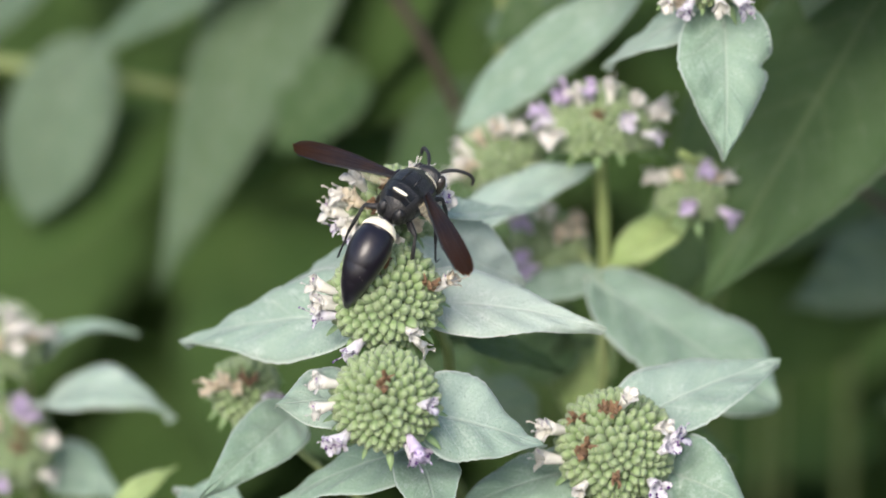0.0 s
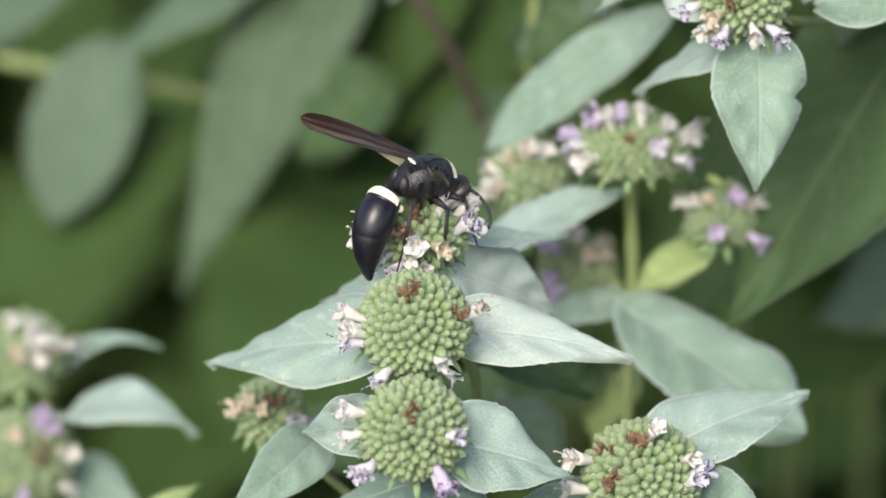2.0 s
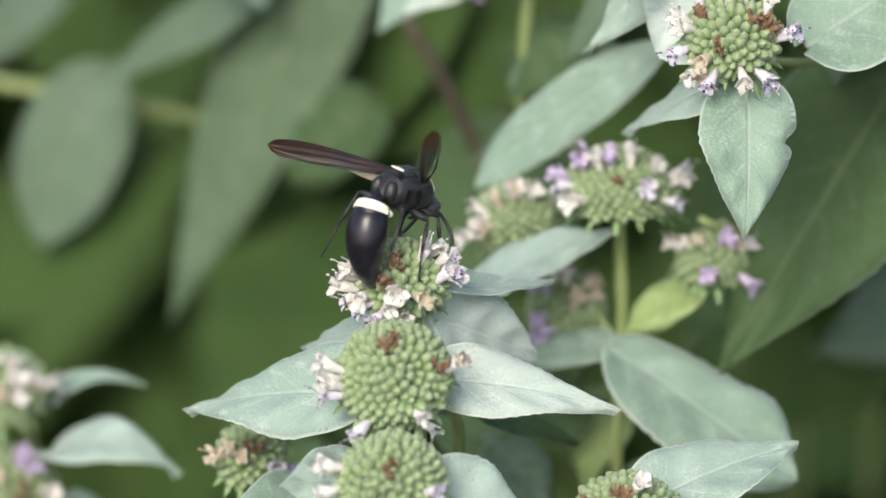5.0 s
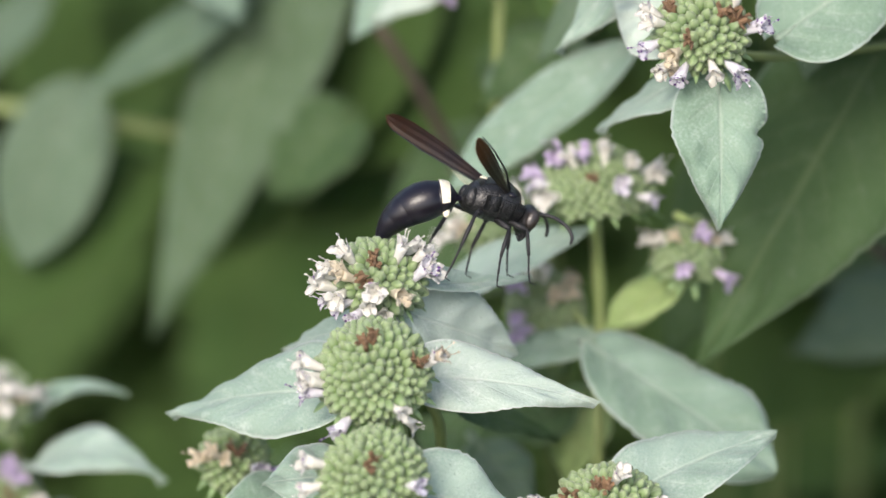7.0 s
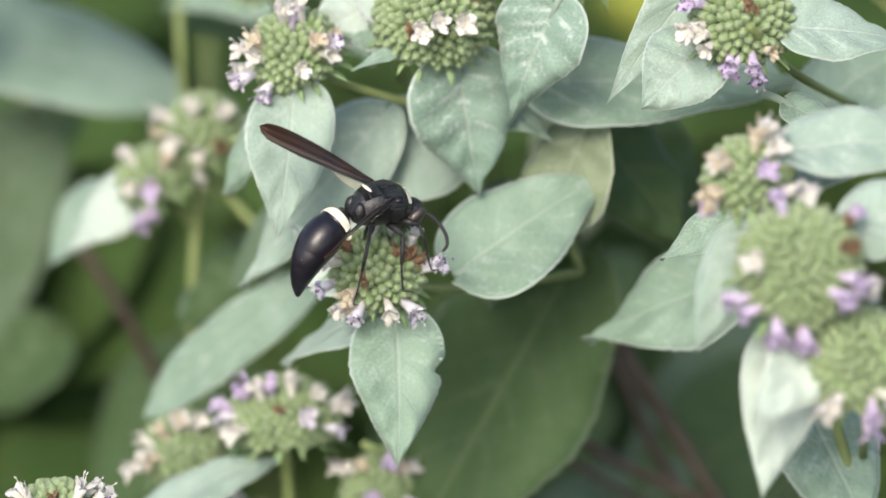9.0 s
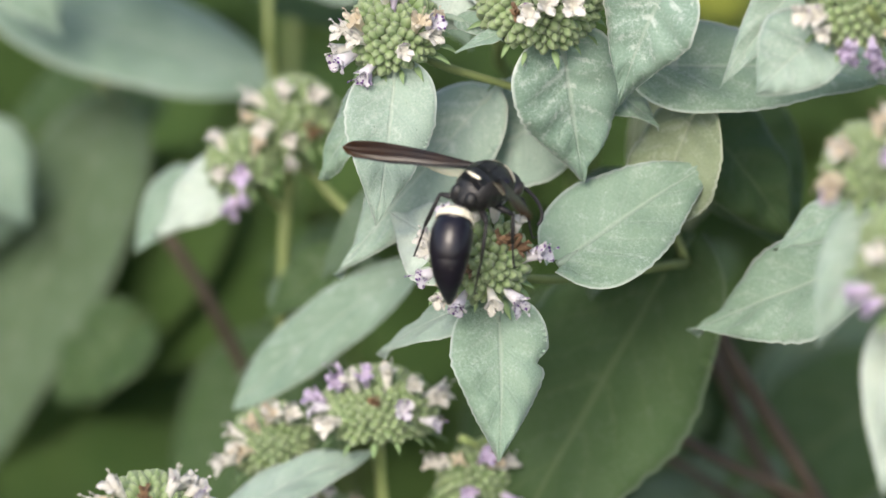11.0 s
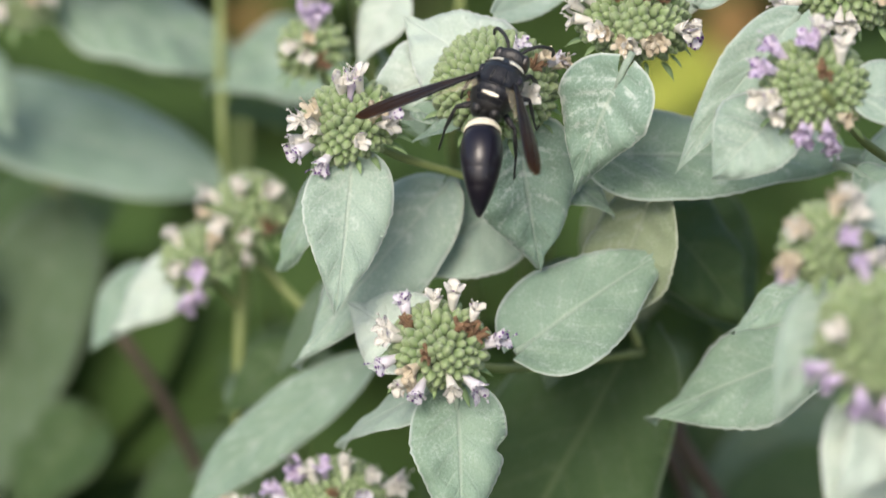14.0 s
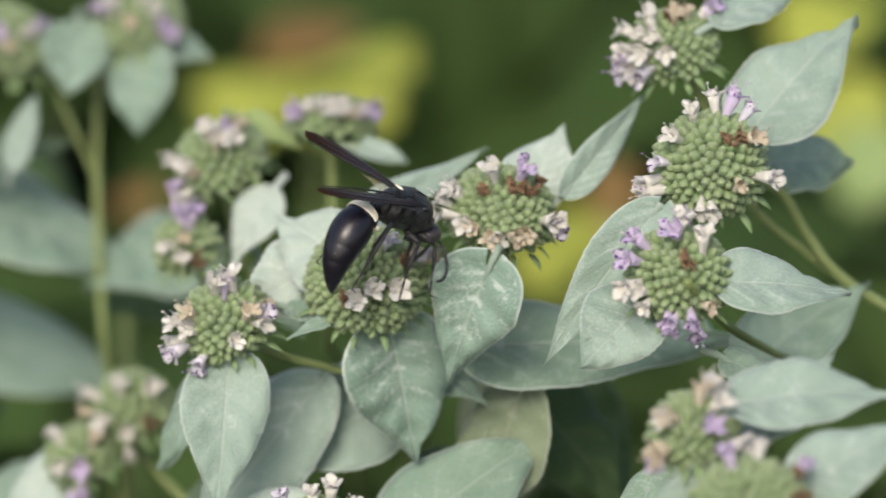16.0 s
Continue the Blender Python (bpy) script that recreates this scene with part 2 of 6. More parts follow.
SOIL = tissue("garden_soil", (0.05, 0.045, 0.028), (0.025, 0.022, 0.014), 60, 0.95, 0.004)
# Mint leaf copy; the deep shade behind the shoots is put into its colour.
LEAF_SHADE_DARK = leaf_material("leaf_painted_dark_shade", (0.068, 0.122, 0.036), (0.052, 0.100, 0.028), (0.09, 0.13, 0.05), (0.09, 0.125, 0.055), 0.25, 0.0, 0.08)


def chitin(name, base, rough, grain, bump_d, coat):
    m, nt, b = material(name)
    n = noise_node(nt, grain, 4, 0.7)
    dust = ramp(nt, noise_node(nt, 2600, 2, 0.7), 0.72, 0.77)
    col = mix_colour(nt, ramp(nt, noise_node(nt, 250, 3), 0.35, 0.7), base, tuple(c * 1.5 for c in base))
    col = mix_colour(nt, math_node(nt, "MULTIPLY", dust, 0.5), col, (0.35, 0.33, 0.28))
    nt.links.new(col, b.inputs["Base Color"])
    nt.links.new(math_node(nt, "ADD", math_node(nt, "MULTIPLY", n, 0.18), rough - 0.09), b.inputs["Roughness"])
    b.inputs["Coat Weight"].default_value = coat
    b.inputs["Coat Roughness"].default_value = 0.3
    pits = node(nt, "ShaderNodeTexVoronoi")
    pits.inputs["Scale"].default_value = grain * 2.2
    nt.links.new(node(nt, "ShaderNodeTexCoord").outputs["Object"], pits.inputs["Vector"])
    h = math_node(nt, "ADD", n, math_node(nt, "MULTIPLY", ramp(nt, pits.outputs["Distance"], 0.1, 0.6), 0.8))
    bump(nt, b, h, 0.7, bump_d)
    return m


BLACK = chitin("black_chitin", (0.006, 0.005, 0.010), 0.32, 1800, 0.00001, 0.12)
THORAX_BLACK = chitin("punctured_black_chitin", (0.010, 0.010, 0.011), 0.38, 2000, 0.00007, 0.15)
LEG_BLACK = chitin("leg_black", (0.012, 0.012, 0.014), 0.5, 3000, 0.0001, 0.1)
IVORY = chitin("ivory_chitin", (0.80, 0.75, 0.60), 0.45, 2500, 0.0001, 0.1)
EYE = chitin("compound_eye", (0.02, 0.016, 0.014), 0.22, 6000, 0.00002, 0.5)

WING, nt, b = material("smoky_wing")
streak = node(nt, "ShaderNodeUVMap")
sep = node(nt, "ShaderNodeSeparateXYZ")
nt.links.new(streak.outputs[0], sep.inputs[0])
cell = math_node(nt, "PINGPONG", math_node(nt, "ADD", math_node(nt, "MULTIPLY", sep.outputs[1], 5.0), math_node(nt, "MULTIPLY", noise_node(nt, 180, 2), 1.2)), 0.5)
vein_line = math_node(nt, "SUBTRACT", 1.0, ramp(nt, cell, 0.0, 0.1))
tone = mix_colour(nt, ramp(nt, sep.outputs[0], 0.25, 0.95), (0.010, 0.007, 0.008), (0.024, 0.011, 0.006))
smoke = ramp(nt, noise_node(nt, 420, 4, 0.6), 0.4, 0.65)
tone = mix_colour(nt, math_node(nt, "MULTIPLY", smoke, 0.5), tone, (0.036, 0.017, 0.008))
tone = mix_colour(nt, math_node(nt, "MULTIPLY", vein_line, 0.45), tone, (0.008, 0.004, 0.004))
nt.links.new(tone, b.inputs["Base Color"])
b.inputs["Roughness"].default_value = 0.30
b.inputs["Coat Weight"].default_value = 0.0
b.inputs["Specular IOR Level"].default_value = 0.35
nt.links.new(math_node(nt, "SUBTRACT", 0.97, math_node(nt, "MULTIPLY", ramp(nt, sep.outputs[0], 0.5, 1.0), 0.16)), b.inputs["Alpha"])
bump(nt, b, vein_line, 0.5, 0.0001)
tr = node(nt, "ShaderNodeBsdfTranslucent")
tr.inputs["Color"].default_value = (0.36, 0.14, 0.038, 1)
mx = node(nt, "ShaderNodeMixShader")
nt.links.new(math_node(nt, "ADD", 0.03, math_node(nt, "MULTIPLY", ramp(nt, sep.outputs[0], 0.45, 1.0), 0.5)), mx.inputs[0])
nt.links.new(b.outputs[0], mx.inputs[1])
nt.links.new(tr.outputs[0], mx.inputs[2])
nt.links.new(mx.outputs[0], nt.nodes["Material Output"].inputs["Surface"])


# ---- helpers for meshes ----
def thing(name, place, label, category, group="", kind=""):
    ob = new(name)
    ob.empty_display_size = 0.005
    ob.location = place
    ORIGIN[ob.name] = Vector(place)
    return tagged(ob, label, category, group, kind)


ORIGIN = {}


def link(name, mesh, parent, matrix=None, label=""):
    """A mesh object under a thing or a part; matrix is its place in the parent's space."""
    ob = new(name, mesh)
    ob.parent = parent
    if matrix is not None:
        ob.matrix_basis = matrix
    return tagged(ob, label) if label else ob


def mesh_of(name, verts, faces, mat, smooth=True, uvs=None):
    me = bpy.data.meshes.new(name)
    me.from_pydata(verts, [], faces)
    me.materials.append(mat)
    if smooth:
        me.polygons.foreach_set("use_smooth", [True] * len(me.polygons))
    if uvs is not None:
        layer = me.uv_layers.new(name="UVMap")
        for loop in me.loops:
            layer.data[loop.index].uv = uvs[loop.vertex_index]
    me.update()
    return me


def tube_data(points, radii, sides=8, cap=True):
    """Vertices and faces of a tapered tube along points."""
    pts = [Vector(p) for p in points]
    verts, faces = [], []
    ref = Vector((0.31, 0.52, 0.79))
    for i, p in enumerate(pts):
        d = (pts[min(i + 1, len(pts) - 1)] - pts[max(i - 1, 0)]).normalized()
        if abs(d.dot(ref)) > 0.95:
            ref = Vector((1, 0, 0))
        e = d.cross(ref).normalized()
        g = d.cross(e)
        for k in range(sides):
            a = 2 * math.pi * k / sides
            verts.append(p + (e * math.cos(a) + g * math.sin(a)) * radii[i])
    n = len(pts)
    for i in range(n - 1):
        for k in range(sides):
            k2 = (k + 1) % sides
            faces.append((i * sides + k, i * sides + k2, (i + 1) * sides + k2, (i + 1) * sides + k))
    if cap:
        faces.append(tuple(range(sides))[::-1])
        faces.append(tuple((n - 1) * sides + k for k in range(sides)))
    return verts, faces


def smooth_line(points, steps=6):
    """A Catmull-Rom line through points."""
    p = [Vector(q) for q in points]
    p = [p[0] * 2 - p[1]] + p + [p[-1] * 2 - p[-2]]
    out = []
    for i in range(1, len(p) - 2):
        for k in range(steps):
            t = k / steps
            a, b, c, d = p[i - 1], p[i], p[i + 1], p[i + 2]
            out.append(0.5 * ((2 * b) + (c - a) * t + (2 * a - 5 * b + 4 * c - d) * t * t + (3 * b - a - 3 * c + d) * t ** 3))
    out.append(p[-2])
    return out


def lathe_data(profile, sides, closed_top=True):
    """Vertices and faces from a profile of (radius, height)."""
    verts, faces = [], []
    for r, z in profile:
        for k in range(sides):
            a = 2 * math.pi * k / sides
            verts.append((r * math.cos(a), r * math.sin(a), z))
    for i in range(len(profile) - 1):
        for k in range(sides):
            k2 = (k + 1) % sides
            faces.append((i * sides + k, i * sides + k2, (i + 1) * sides + k2, (i + 1) * sides + k))
    if closed_top:
        n = len(profile) - 1
        faces.append(tuple(n * sides + k for k in range(sides)))
    return verts, faces


def join(chunks):
    verts, faces, uvs = [], [], []
    for ch in chunks:
        o = len(verts)
        verts += [tuple(v) for v in ch[0]]
        faces += [tuple(i + o for i in f) for f in ch[1]]
        uvs += ch[2] if len(ch) > 2 else [(0, 0.5)] * len(ch[0])
    return verts, faces, uvs


def frame_along(z):
    """A rotation whose z axis lies along z."""
    return Vector(z).normalized().to_track_quat("Z", "Y").to_matrix().to_4x4()


# ---- leaves ----
def blade(length, width, droop, fold, wave, seed, nu=34, nv=12, sharp=1.08, teeth=0.016, notch=0, skew=0.0, p=0.33, cord=0.10, foot=2.3):
    """A leaf along +x, face to +z, with thickness: (verts, faces, uvs)."""
    rnd = random.Random(seed)
    ph, ph2 = rnd.random() * 6.3, rnd.random() * 6.3
    bend = radians(droop)
    lobes = [[(rnd.uniform(-1, 1), rnd.uniform(0, 6.3)) for k in range(3)] for side in range(2)]
    bow, cup = rnd.uniform(-0.05, 0.05), rnd.uniform(0.5, 1.5)
    top, uv = [], []
    for i in range(nu + 1):
        s = i / nu
        if s < p:
            w = width / 2 * max(0.02, 1 - (1 - s / p) ** foot) ** 0.5
        else:
            w = width / 2 * (1 - ((s - p) / (1 - p)) ** (1.85 / sharp)) ** (0.98 * sharp) + 0.02
        if s > 0.3:
            w *= 1 + teeth * (1 if i % 2 else -1) * rnd.uniform(0.2, 1.6)
        if abs(bend) > 1e-3:
            r = length / (2 * math.sin(bend / 2))
            a = bend * (s - 0.5)
            cx, cz = length / 2 + r * math.sin(a), r * (math.cos(a) - math.cos(bend / 2))
        else:
            a, cx, cz = 0, s * length, 0
        for j in range(nv + 1):
            v = 2 * j / nv - 1
            c = lobes[v > 0]
            edge = sum(q[0] * math.sin((5 + 6 * n) * s + q[1]) / (1.3 + n) for n, q in enumerate(c))
            y = v * w * (1 + 0.035 * wave * edge * (s > 0.04)) + bow * wave * length * s * (1 - s)
            if notch and v > 0.55 and 0.28 < s < 0.40:
                y *= 1 - 0.20 * notch * math.sin((s - 0.28) / 0.12 * math.pi) * (v - 0.55) / 0.45
            z = fold * abs(v * w) - 0.10 * fold * y * y / max(width, 1)
            z -= wave * cup * 0.05 * width * max(0, abs(v) - 0.55) ** 2 * 4 * min(1, 3 * s)
            z += wave * width * 0.055 * math.sin(6 * s + ph) * v * v * (1 if v > 0 else -0.8)
            z += wave * width * 0.012 * math.sin(17 * s + ph2) * abs(v) ** 3
            z += wave * width * 0.017 * math.sin(25 * (s - abs(v) * 0.22)) * (1 - abs(v)) * abs(v) * 4
            top.append((cx + z * math.sin(a) + skew * y - cord * width * v * v * (1 - s) ** 5, y, cz + z * math.cos(a)))
            uv.append((s, (v + 1) / 2))
    m = nv + 1
    faces = []
    n = len(top)
    th = 0.11 + 0.0012 * width
    verts = top + [(x, y, z - th * (0.25 + 0.75 * (1 - abs(2 * (k % m) / nv - 1)) ** 0.5)) for k, (x, y, z) in enumerate(top)]
    for i in range(nu):
        for j in range(nv):
            a, b, c, d = i * m + j, (i + 1) * m + j, (i + 1) * m + j + 1, i * m + j + 1
            faces.append((a, b, c, d))
            faces.append((n + d, n + c, n + b, n + a))
        for a, b in ((i * m, (i + 1) * m), ((i + 1) * m + nv, i * m + nv)):
            faces.append((b, a, n + a, n + b))
    return verts, faces, uv + uv


SEED = [11]


def leaf(plant, base, tip, width, mat=LEAF, roll=0, droop=25, fold=0.12, wave=1.7, label="", name="leaf", notch=0, sharp=1.2, petiole=3.0, skew=0.0, p=0.31, cord=0.17, face=(0, 0.62, -0.78), foot=2.8):
    """A leaf of plant from base to tip (mm in the patch), its face turned to the sky and the front."""
    SEED[0] += 1
    a, b = at(*base), at(*tip)
    length = (b - a).length / MM
    x = (b - a).normalized()
    n = way(*face)
    z = (n - x * n.dot(x)).normalized()
    z = Matrix.Rotation(radians(roll), 3, x) @ z
    y = z.cross(x)
    verts, faces, uvs = blade(length, width, droop, fold * 1.5, wave, SEED[0], notch=notch, sharp=sharp, skew=skew, p=p, cord=cord, foot=foot)
    if petiole:
        tv, tf = tube_data([(-petiole, 0, -0.25 * petiole), (-petiole * 0.4, 0, -0.2), (length * 0.08, 0, 0.0 + fold * 0.2)], [0.5, 0.42, 0.25], 6)
        verts, faces, uvs = join([(verts, faces, uvs), (tv, tf, [(0.02, 0.5)] * len(tv))])
    me = mesh_of(name, [Vector(v) * MM for v in verts], faces, mat, True, uvs)
    m = Matrix.Translation(a - ORIGIN[plant.name]) @ Matrix((x, y, z)).transposed().to_4x4()
    return link(name, me, plant, m, label)


def stem(plant, points, radius, mat=STEM, down=False, name="stem", label=""):
    """A stem through points of the patch; down: it goes on to the ground."""
    pts = [at(*p) for p in points]
    if down:
        e = pts[-1]
        pts += [e + Vector((0.004, 0.05, -0.035)), e + Vector((0.01, 0.13, -0.14)), Vector((e.x + 0.02, e.y + 0.17, 0.22)), Vector((e.x + 0.02, e.y + 0.18, -0.01))]
    pts = smooth_line([p - ORIGIN[plant.name] for p in pts], 5)
    rr = [radius * MM * (1 + 0.06 * math.sin(i * 1.3)) for i in range(len(pts))]
    v, f = tube_data(pts, rr, 10)
    return link(name, mesh_of(name, v, f, mat), plant, None, label)


# ---- flower heads ----
def calyx_data(seed):
    """A plump green calyx whose five blunt teeth close over its mouth."""
    rnd = random.Random(seed)
    prof = [(0.42, -0.9), (0.63, -0.3), (0.70, 0.02), (0.63, 0.36), (0.47, 0.66), (0.27, 0.93), (0.07, 1.05)]
    v, f = lathe_data(prof, 10)
    out = []
    for i, (x, y, z) in enumerate(v):
        ring, k = divmod(i, 10)
        tooth = (0.07 if k % 2 else -0.07) * (ring in (4, 5))
        g = 1 + (0.10 if k % 2 else -0.10) * (ring >= 3) + rnd.uniform(-0.07, 0.07)
        out.append((x * g, y * g, z + tooth + rnd.uniform(-0.04, 0.04)))
    return out, f


CALYX_MESHES = []
for k in range(5):
    v, f = calyx_data(k)
    CALYX_MESHES.append(mesh_of("calyx", [Vector(p) * MM for p in v], f, CALYX))


def petal_data(length, width, curl, side, lift, base_z, start=0.5):
    """One lobe of a corolla, bent outwards, as a thick little tongue with a rounded end."""
    rows = 7
    verts, faces = [], []
    r, z = start, base_z
    for i in range(rows):
        s = i / (rows - 1)
        w = width * 0.5 * (0.72 + 0.62 * math.sin(s * 2.3) - 0.98 * s ** 4)
        a = radians(lift + curl * s)
        if i:
            r += length / (rows - 1) * math.sin(a)
            z += length / (rows - 1) * math.cos(a)
        for v, up in ((-1, 0.05), (-0.5, 0.0), (0, 0.05), (0.5, 0.0), (1, 0.05), (0, -0.06)):
            verts.append(Matrix.Rotation(radians(side), 3, "Z") @ Vector((r - up * math.cos(a), v * w, z + up * math.sin(a))))
    for i in range(rows - 1):
        for k in range(6):
            k2 = (k + 1) % 6
            faces.append((i * 6 + k, i * 6 + k2, (i + 1) * 6 + k2, (i + 1) * 6 + k))
    faces.append(tuple((rows - 1) * 6 + k for k in range(6)))
    return verts, faces


def corolla_mesh(mat, seed, faded=0.0):
    """A two-lipped mint flower: slender tube, erect upper lip, three-lobed lower lip, stamens that stand out."""
    r = random.Random(seed)
    j = lambda q: q * r.uniform(0.82, 1.18)
    tube_v, tube_f = lathe_data([(0.32, -0.6), (0.44, 0.6), (0.60, 1.5), (0.74, 2.25), (0.64, 2.2), (0.36, 1.3)], 9)
    chunks = [(tube_v, tube_f)]
    for side, ln, wd, curl, lift in ((180, 1.15, 1.2, 28, 2), (0, 1.35, 1.05, 66, 16), (66, 1.05, 0.9, 58, 18), (-66, 1.05, 0.9, 58, 18)):
        chunks.append(petal_data(j(ln) * (1 - 0.25 * faded), j(wd) * (1 - 0.4 * faded), j(curl) + 70 * faded * r.uniform(-0.5, 1), side + r.uniform(-14, 14), j(lift), 2.1, 0.55))
    for sx in (-0.2, 0.22):
        end = Vector((r.uniform(-0.6, 0.3), sx * 2.6, j(3.6)))
        chunks.append(tube_data([(0, sx, 1.4), (0.05, sx * 1.8, 2.7), end], [0.04, 0.035, 0.03], 4))
        chunks.append(tube_data([end, end + Vector((0.08, 0.02, 0.24))], [0.11, 0.08], 5))
    v, f, _ = join(chunks)
    v = [(x + r.uniform(-.05, .05), y + r.uniform(-.05, .05), z + r.uniform(-.07, .07) * (z > 0.9)) for x, y, z in v]
    return mesh_of("corolla", [Vector(p) * MM for p in v], f, mat)


def withered_mesh(seed):
    """A shrivelled brown flower: a bent crumpled tube with curled shreds."""
    r = random.Random(seed)
    chunks = []
    for k in range(8):
        a = r.uniform(0, 6.3)
        d = Vector((math.cos(a), math.sin(a), 0)) * r.uniform(0.3, 0.9)
        p = [Vector((0, 0, -0.3)) + d * 0.2, Vector((0, 0, 0.5)) + d * 0.6, Vector((0, 0, r.uniform(0.7, 1.6))) + d * r.uniform(0.8, 1.6)]
        p.append(p[-1] + Vector((r.uniform(-.5, .5), r.uniform(-.5, .5), r.uniform(-0.4, 0.3))))
        chunks.append(tube_data(p, [0.15, 0.22, r.uniform(0.10, 0.24), 0.05], 5))
    v, f, _ = join(chunks)
    v = [(x + r.uniform(-.06, .06), y + r.uniform(-.06, .06), z + r.uniform(-.06, .06)) for x, y, z in v]
    return mesh_of("withered_flower", [Vector(p) * MM for p in v], f, WITHERED, False)


COROLLAS = {
    "w": [corolla_mesh(WHITE, k) for k in range(4)],
    "s": [corolla_mesh(SPOTTED, 10 + k) for k in range(3)],
    "l": [corolla_mesh(LILAC, 20 + k) for k in range(3)],
    "c": [corolla_mesh(CREAM, 30 + k, 0.7) for k in range(3)],
    "b": [withered_mesh(40 + k) for k in range(4)],
}
FLOWER_LABEL = {"w": "white two-lipped flower", "s": "white flower with purple freckles", "l": "pale lilac flower",
                "c": "fading cream flower", "b": "withered brown flower"}


def bract_mesh(seed):
    """A narrow green bract."""
    v, f, u = blade(3.4, 1.1, 40, 0.3, 1.0, seed, nu=7, nv=2, sharp=1.1, teeth=0)
    return mesh_of("bract", [Vector(p) * MM for p in v], f, BRACT, True, u)


BRACTS = [bract_mesh(60 + k) for k in range(3)]


def flower_head(plant, centre, radius, axis=(0, 0.75, -0.66), flat=0.82, pieces=True, flowers=(), seed=1, spacing=0.99, bracts=15):
    """A domed head of packed calyces with a few open flowers.
    flowers: (direction across, up, back, kind)."""
    r = random.Random(seed)
    ax = way(*axis)
    rot = frame_along(ax)
    place = at(*centre) - ORIGIN[plant.name]
    rad = radius * MM
    prof = [(0.12, -0.75), (0.5, -0.62), (0.80, -0.3), (0.90, 0.0), (0.86, 0.3), (0.66, 0.62), (0.34, 0.83), (0.05, 0.90)]
    v, f = lathe_data([(a * 0.9, b * 0.93 * flat) for a, b in prof], 18)
    core = link("flower_head", mesh_of("flower_head", [Vector(p) * rad for p in v], f, CORE), plant, Matrix.Translation(place) @ rot,
                "domed head of packed green calyces")
    inv = rot.inverted().to_3x3()
    n = int(2 * math.pi * radius * radius * 1.28 / (spacing * spacing))
    gold = math.pi * (3 - math.sqrt(5))
    loose = []
    for k in range(n):
        z = 1 - 1.42 * (k + 0.5) / n
        rr = math.sqrt(max(0, 1 - z * z))
        d = Vector((rr * math.cos(gold * k), rr * math.sin(gold * k), z))
        p = Vector((d.x, d.y, d.z * flat)) * (rad * 0.92)
        nn = Vector((d.x, d.y, d.z / flat)).normalized()
        nn = (nn + Vector((r.uniform(-.13, .13), r.uniform(-.13, .13), r.uniform(-.1, .18)))).normalized()
        q = Matrix.Translation((p + Vector((r.uniform(-1, 1), r.uniform(-1, 1), r.uniform(-1, 1))) * 0.00014) * r.uniform(0.96, 1.015)) @ frame_along(nn) @ Matrix.Rotation(r.uniform(0, 6.3), 4, "Z") @ Matrix.Scale(r.uniform(0.82, 1.12) * spacing / 1.15, 4) @ Matrix.Scale(1.2, 4, (0, 0, 1))
        if pieces:
            link("calyx", CALYX_MESHES[k % 5], core, q)
        else:
            loose.append((q, CALYX_MESHES[k % 5]))
    if loose:
        verts, faces = [], []
        for q, me in loose:
            o = len(verts)
            verts += [q @ w.co for w in me.vertices]
            faces += [tuple(i + o for i in pl.vertices) for pl in me.polygons]
        tagged(link("calyx_cluster", mesh_of("calyx_cluster", verts, faces, CALYX), core), kind="stuff")
    for k in range(bracts):
        a = 2 * math.pi * (k + r.random() * 0.7) / bracts
        d = Vector((math.cos(a), math.sin(a), -0.45 - r.random() * 0.35))
        q = Matrix.Translation(Vector((d.x * 0.86, d.y * 0.86, (-0.42 - r.random() * 0.2) * flat)) * rad) @ d.to_track_quat("X", "Z").to_matrix().to_4x4()
        link("bract", BRACTS[k % 3], core, q @ Matrix.Scale(r.uniform(0.4, 0.8), 4))
    for k, (dx, dy, dd, kind) in enumerate(flowers):
        d = (inv @ way(dx, dy, dd)).normalized()
        nn = Vector((d.x, d.y, d.z / flat)).normalized()
        p = Vector((d.x, d.y, d.z * flat)) * rad * (0.98 if kind == "b" else 0.97)
        tilt = (nn + Vector((r.uniform(-.42, .42), r.uniform(-.42, .42), r.uniform(-.2, .4)))).normalized()
        # the lower lip hangs towards the foot of the head
        low = Vector((d.x, d.y, -0.8))
        xa = (low - tilt * low.dot(tilt)).normalized()
        ya = tilt.cross(xa)
        m = Matrix.Translation(p) @ Matrix((xa, ya, tilt)).transposed().to_4x4() @ Matrix.Rotation(r.uniform(-.5, .5), 4, "Z")
        pick = COROLLAS[kind][r.randrange(len(COROLLAS[kind]))]
        link("withered_flower" if kind == "b" else "corolla", pick, core, m @ Matrix.Scale(r.uniform(0.76, 1.08) if kind != 'b' else r.uniform(0.95, 1.3), 4), FLOWER_LABEL[kind])
    return core


# ---- the ground ----
def ground():
    r = random.Random(5)
    n = 60
    verts, faces = [], []
    for i in range(n + 1):
        for j in range(n + 1):
            u, v = 2 * i / n - 1, 2 * j / n - 1
            x, y = 60 * u * abs(u) ** 2, 60 * v * abs(v) ** 2
            verts.append((x, y, -0.012 * noise.noise(Vector((x * 5, y * 5, 0))) - 0.01 * r.random()))
    for i in range(n):
        for j in range(n):
            a = i * (n + 1) + j
            faces.append((a, a + n + 1, a + n + 2, a + 1))
    tagged(new("ground", mesh_of("ground", verts, faces, SOIL)), "dark bare garden soil under the plants", "ground", kind="structure")


ground()


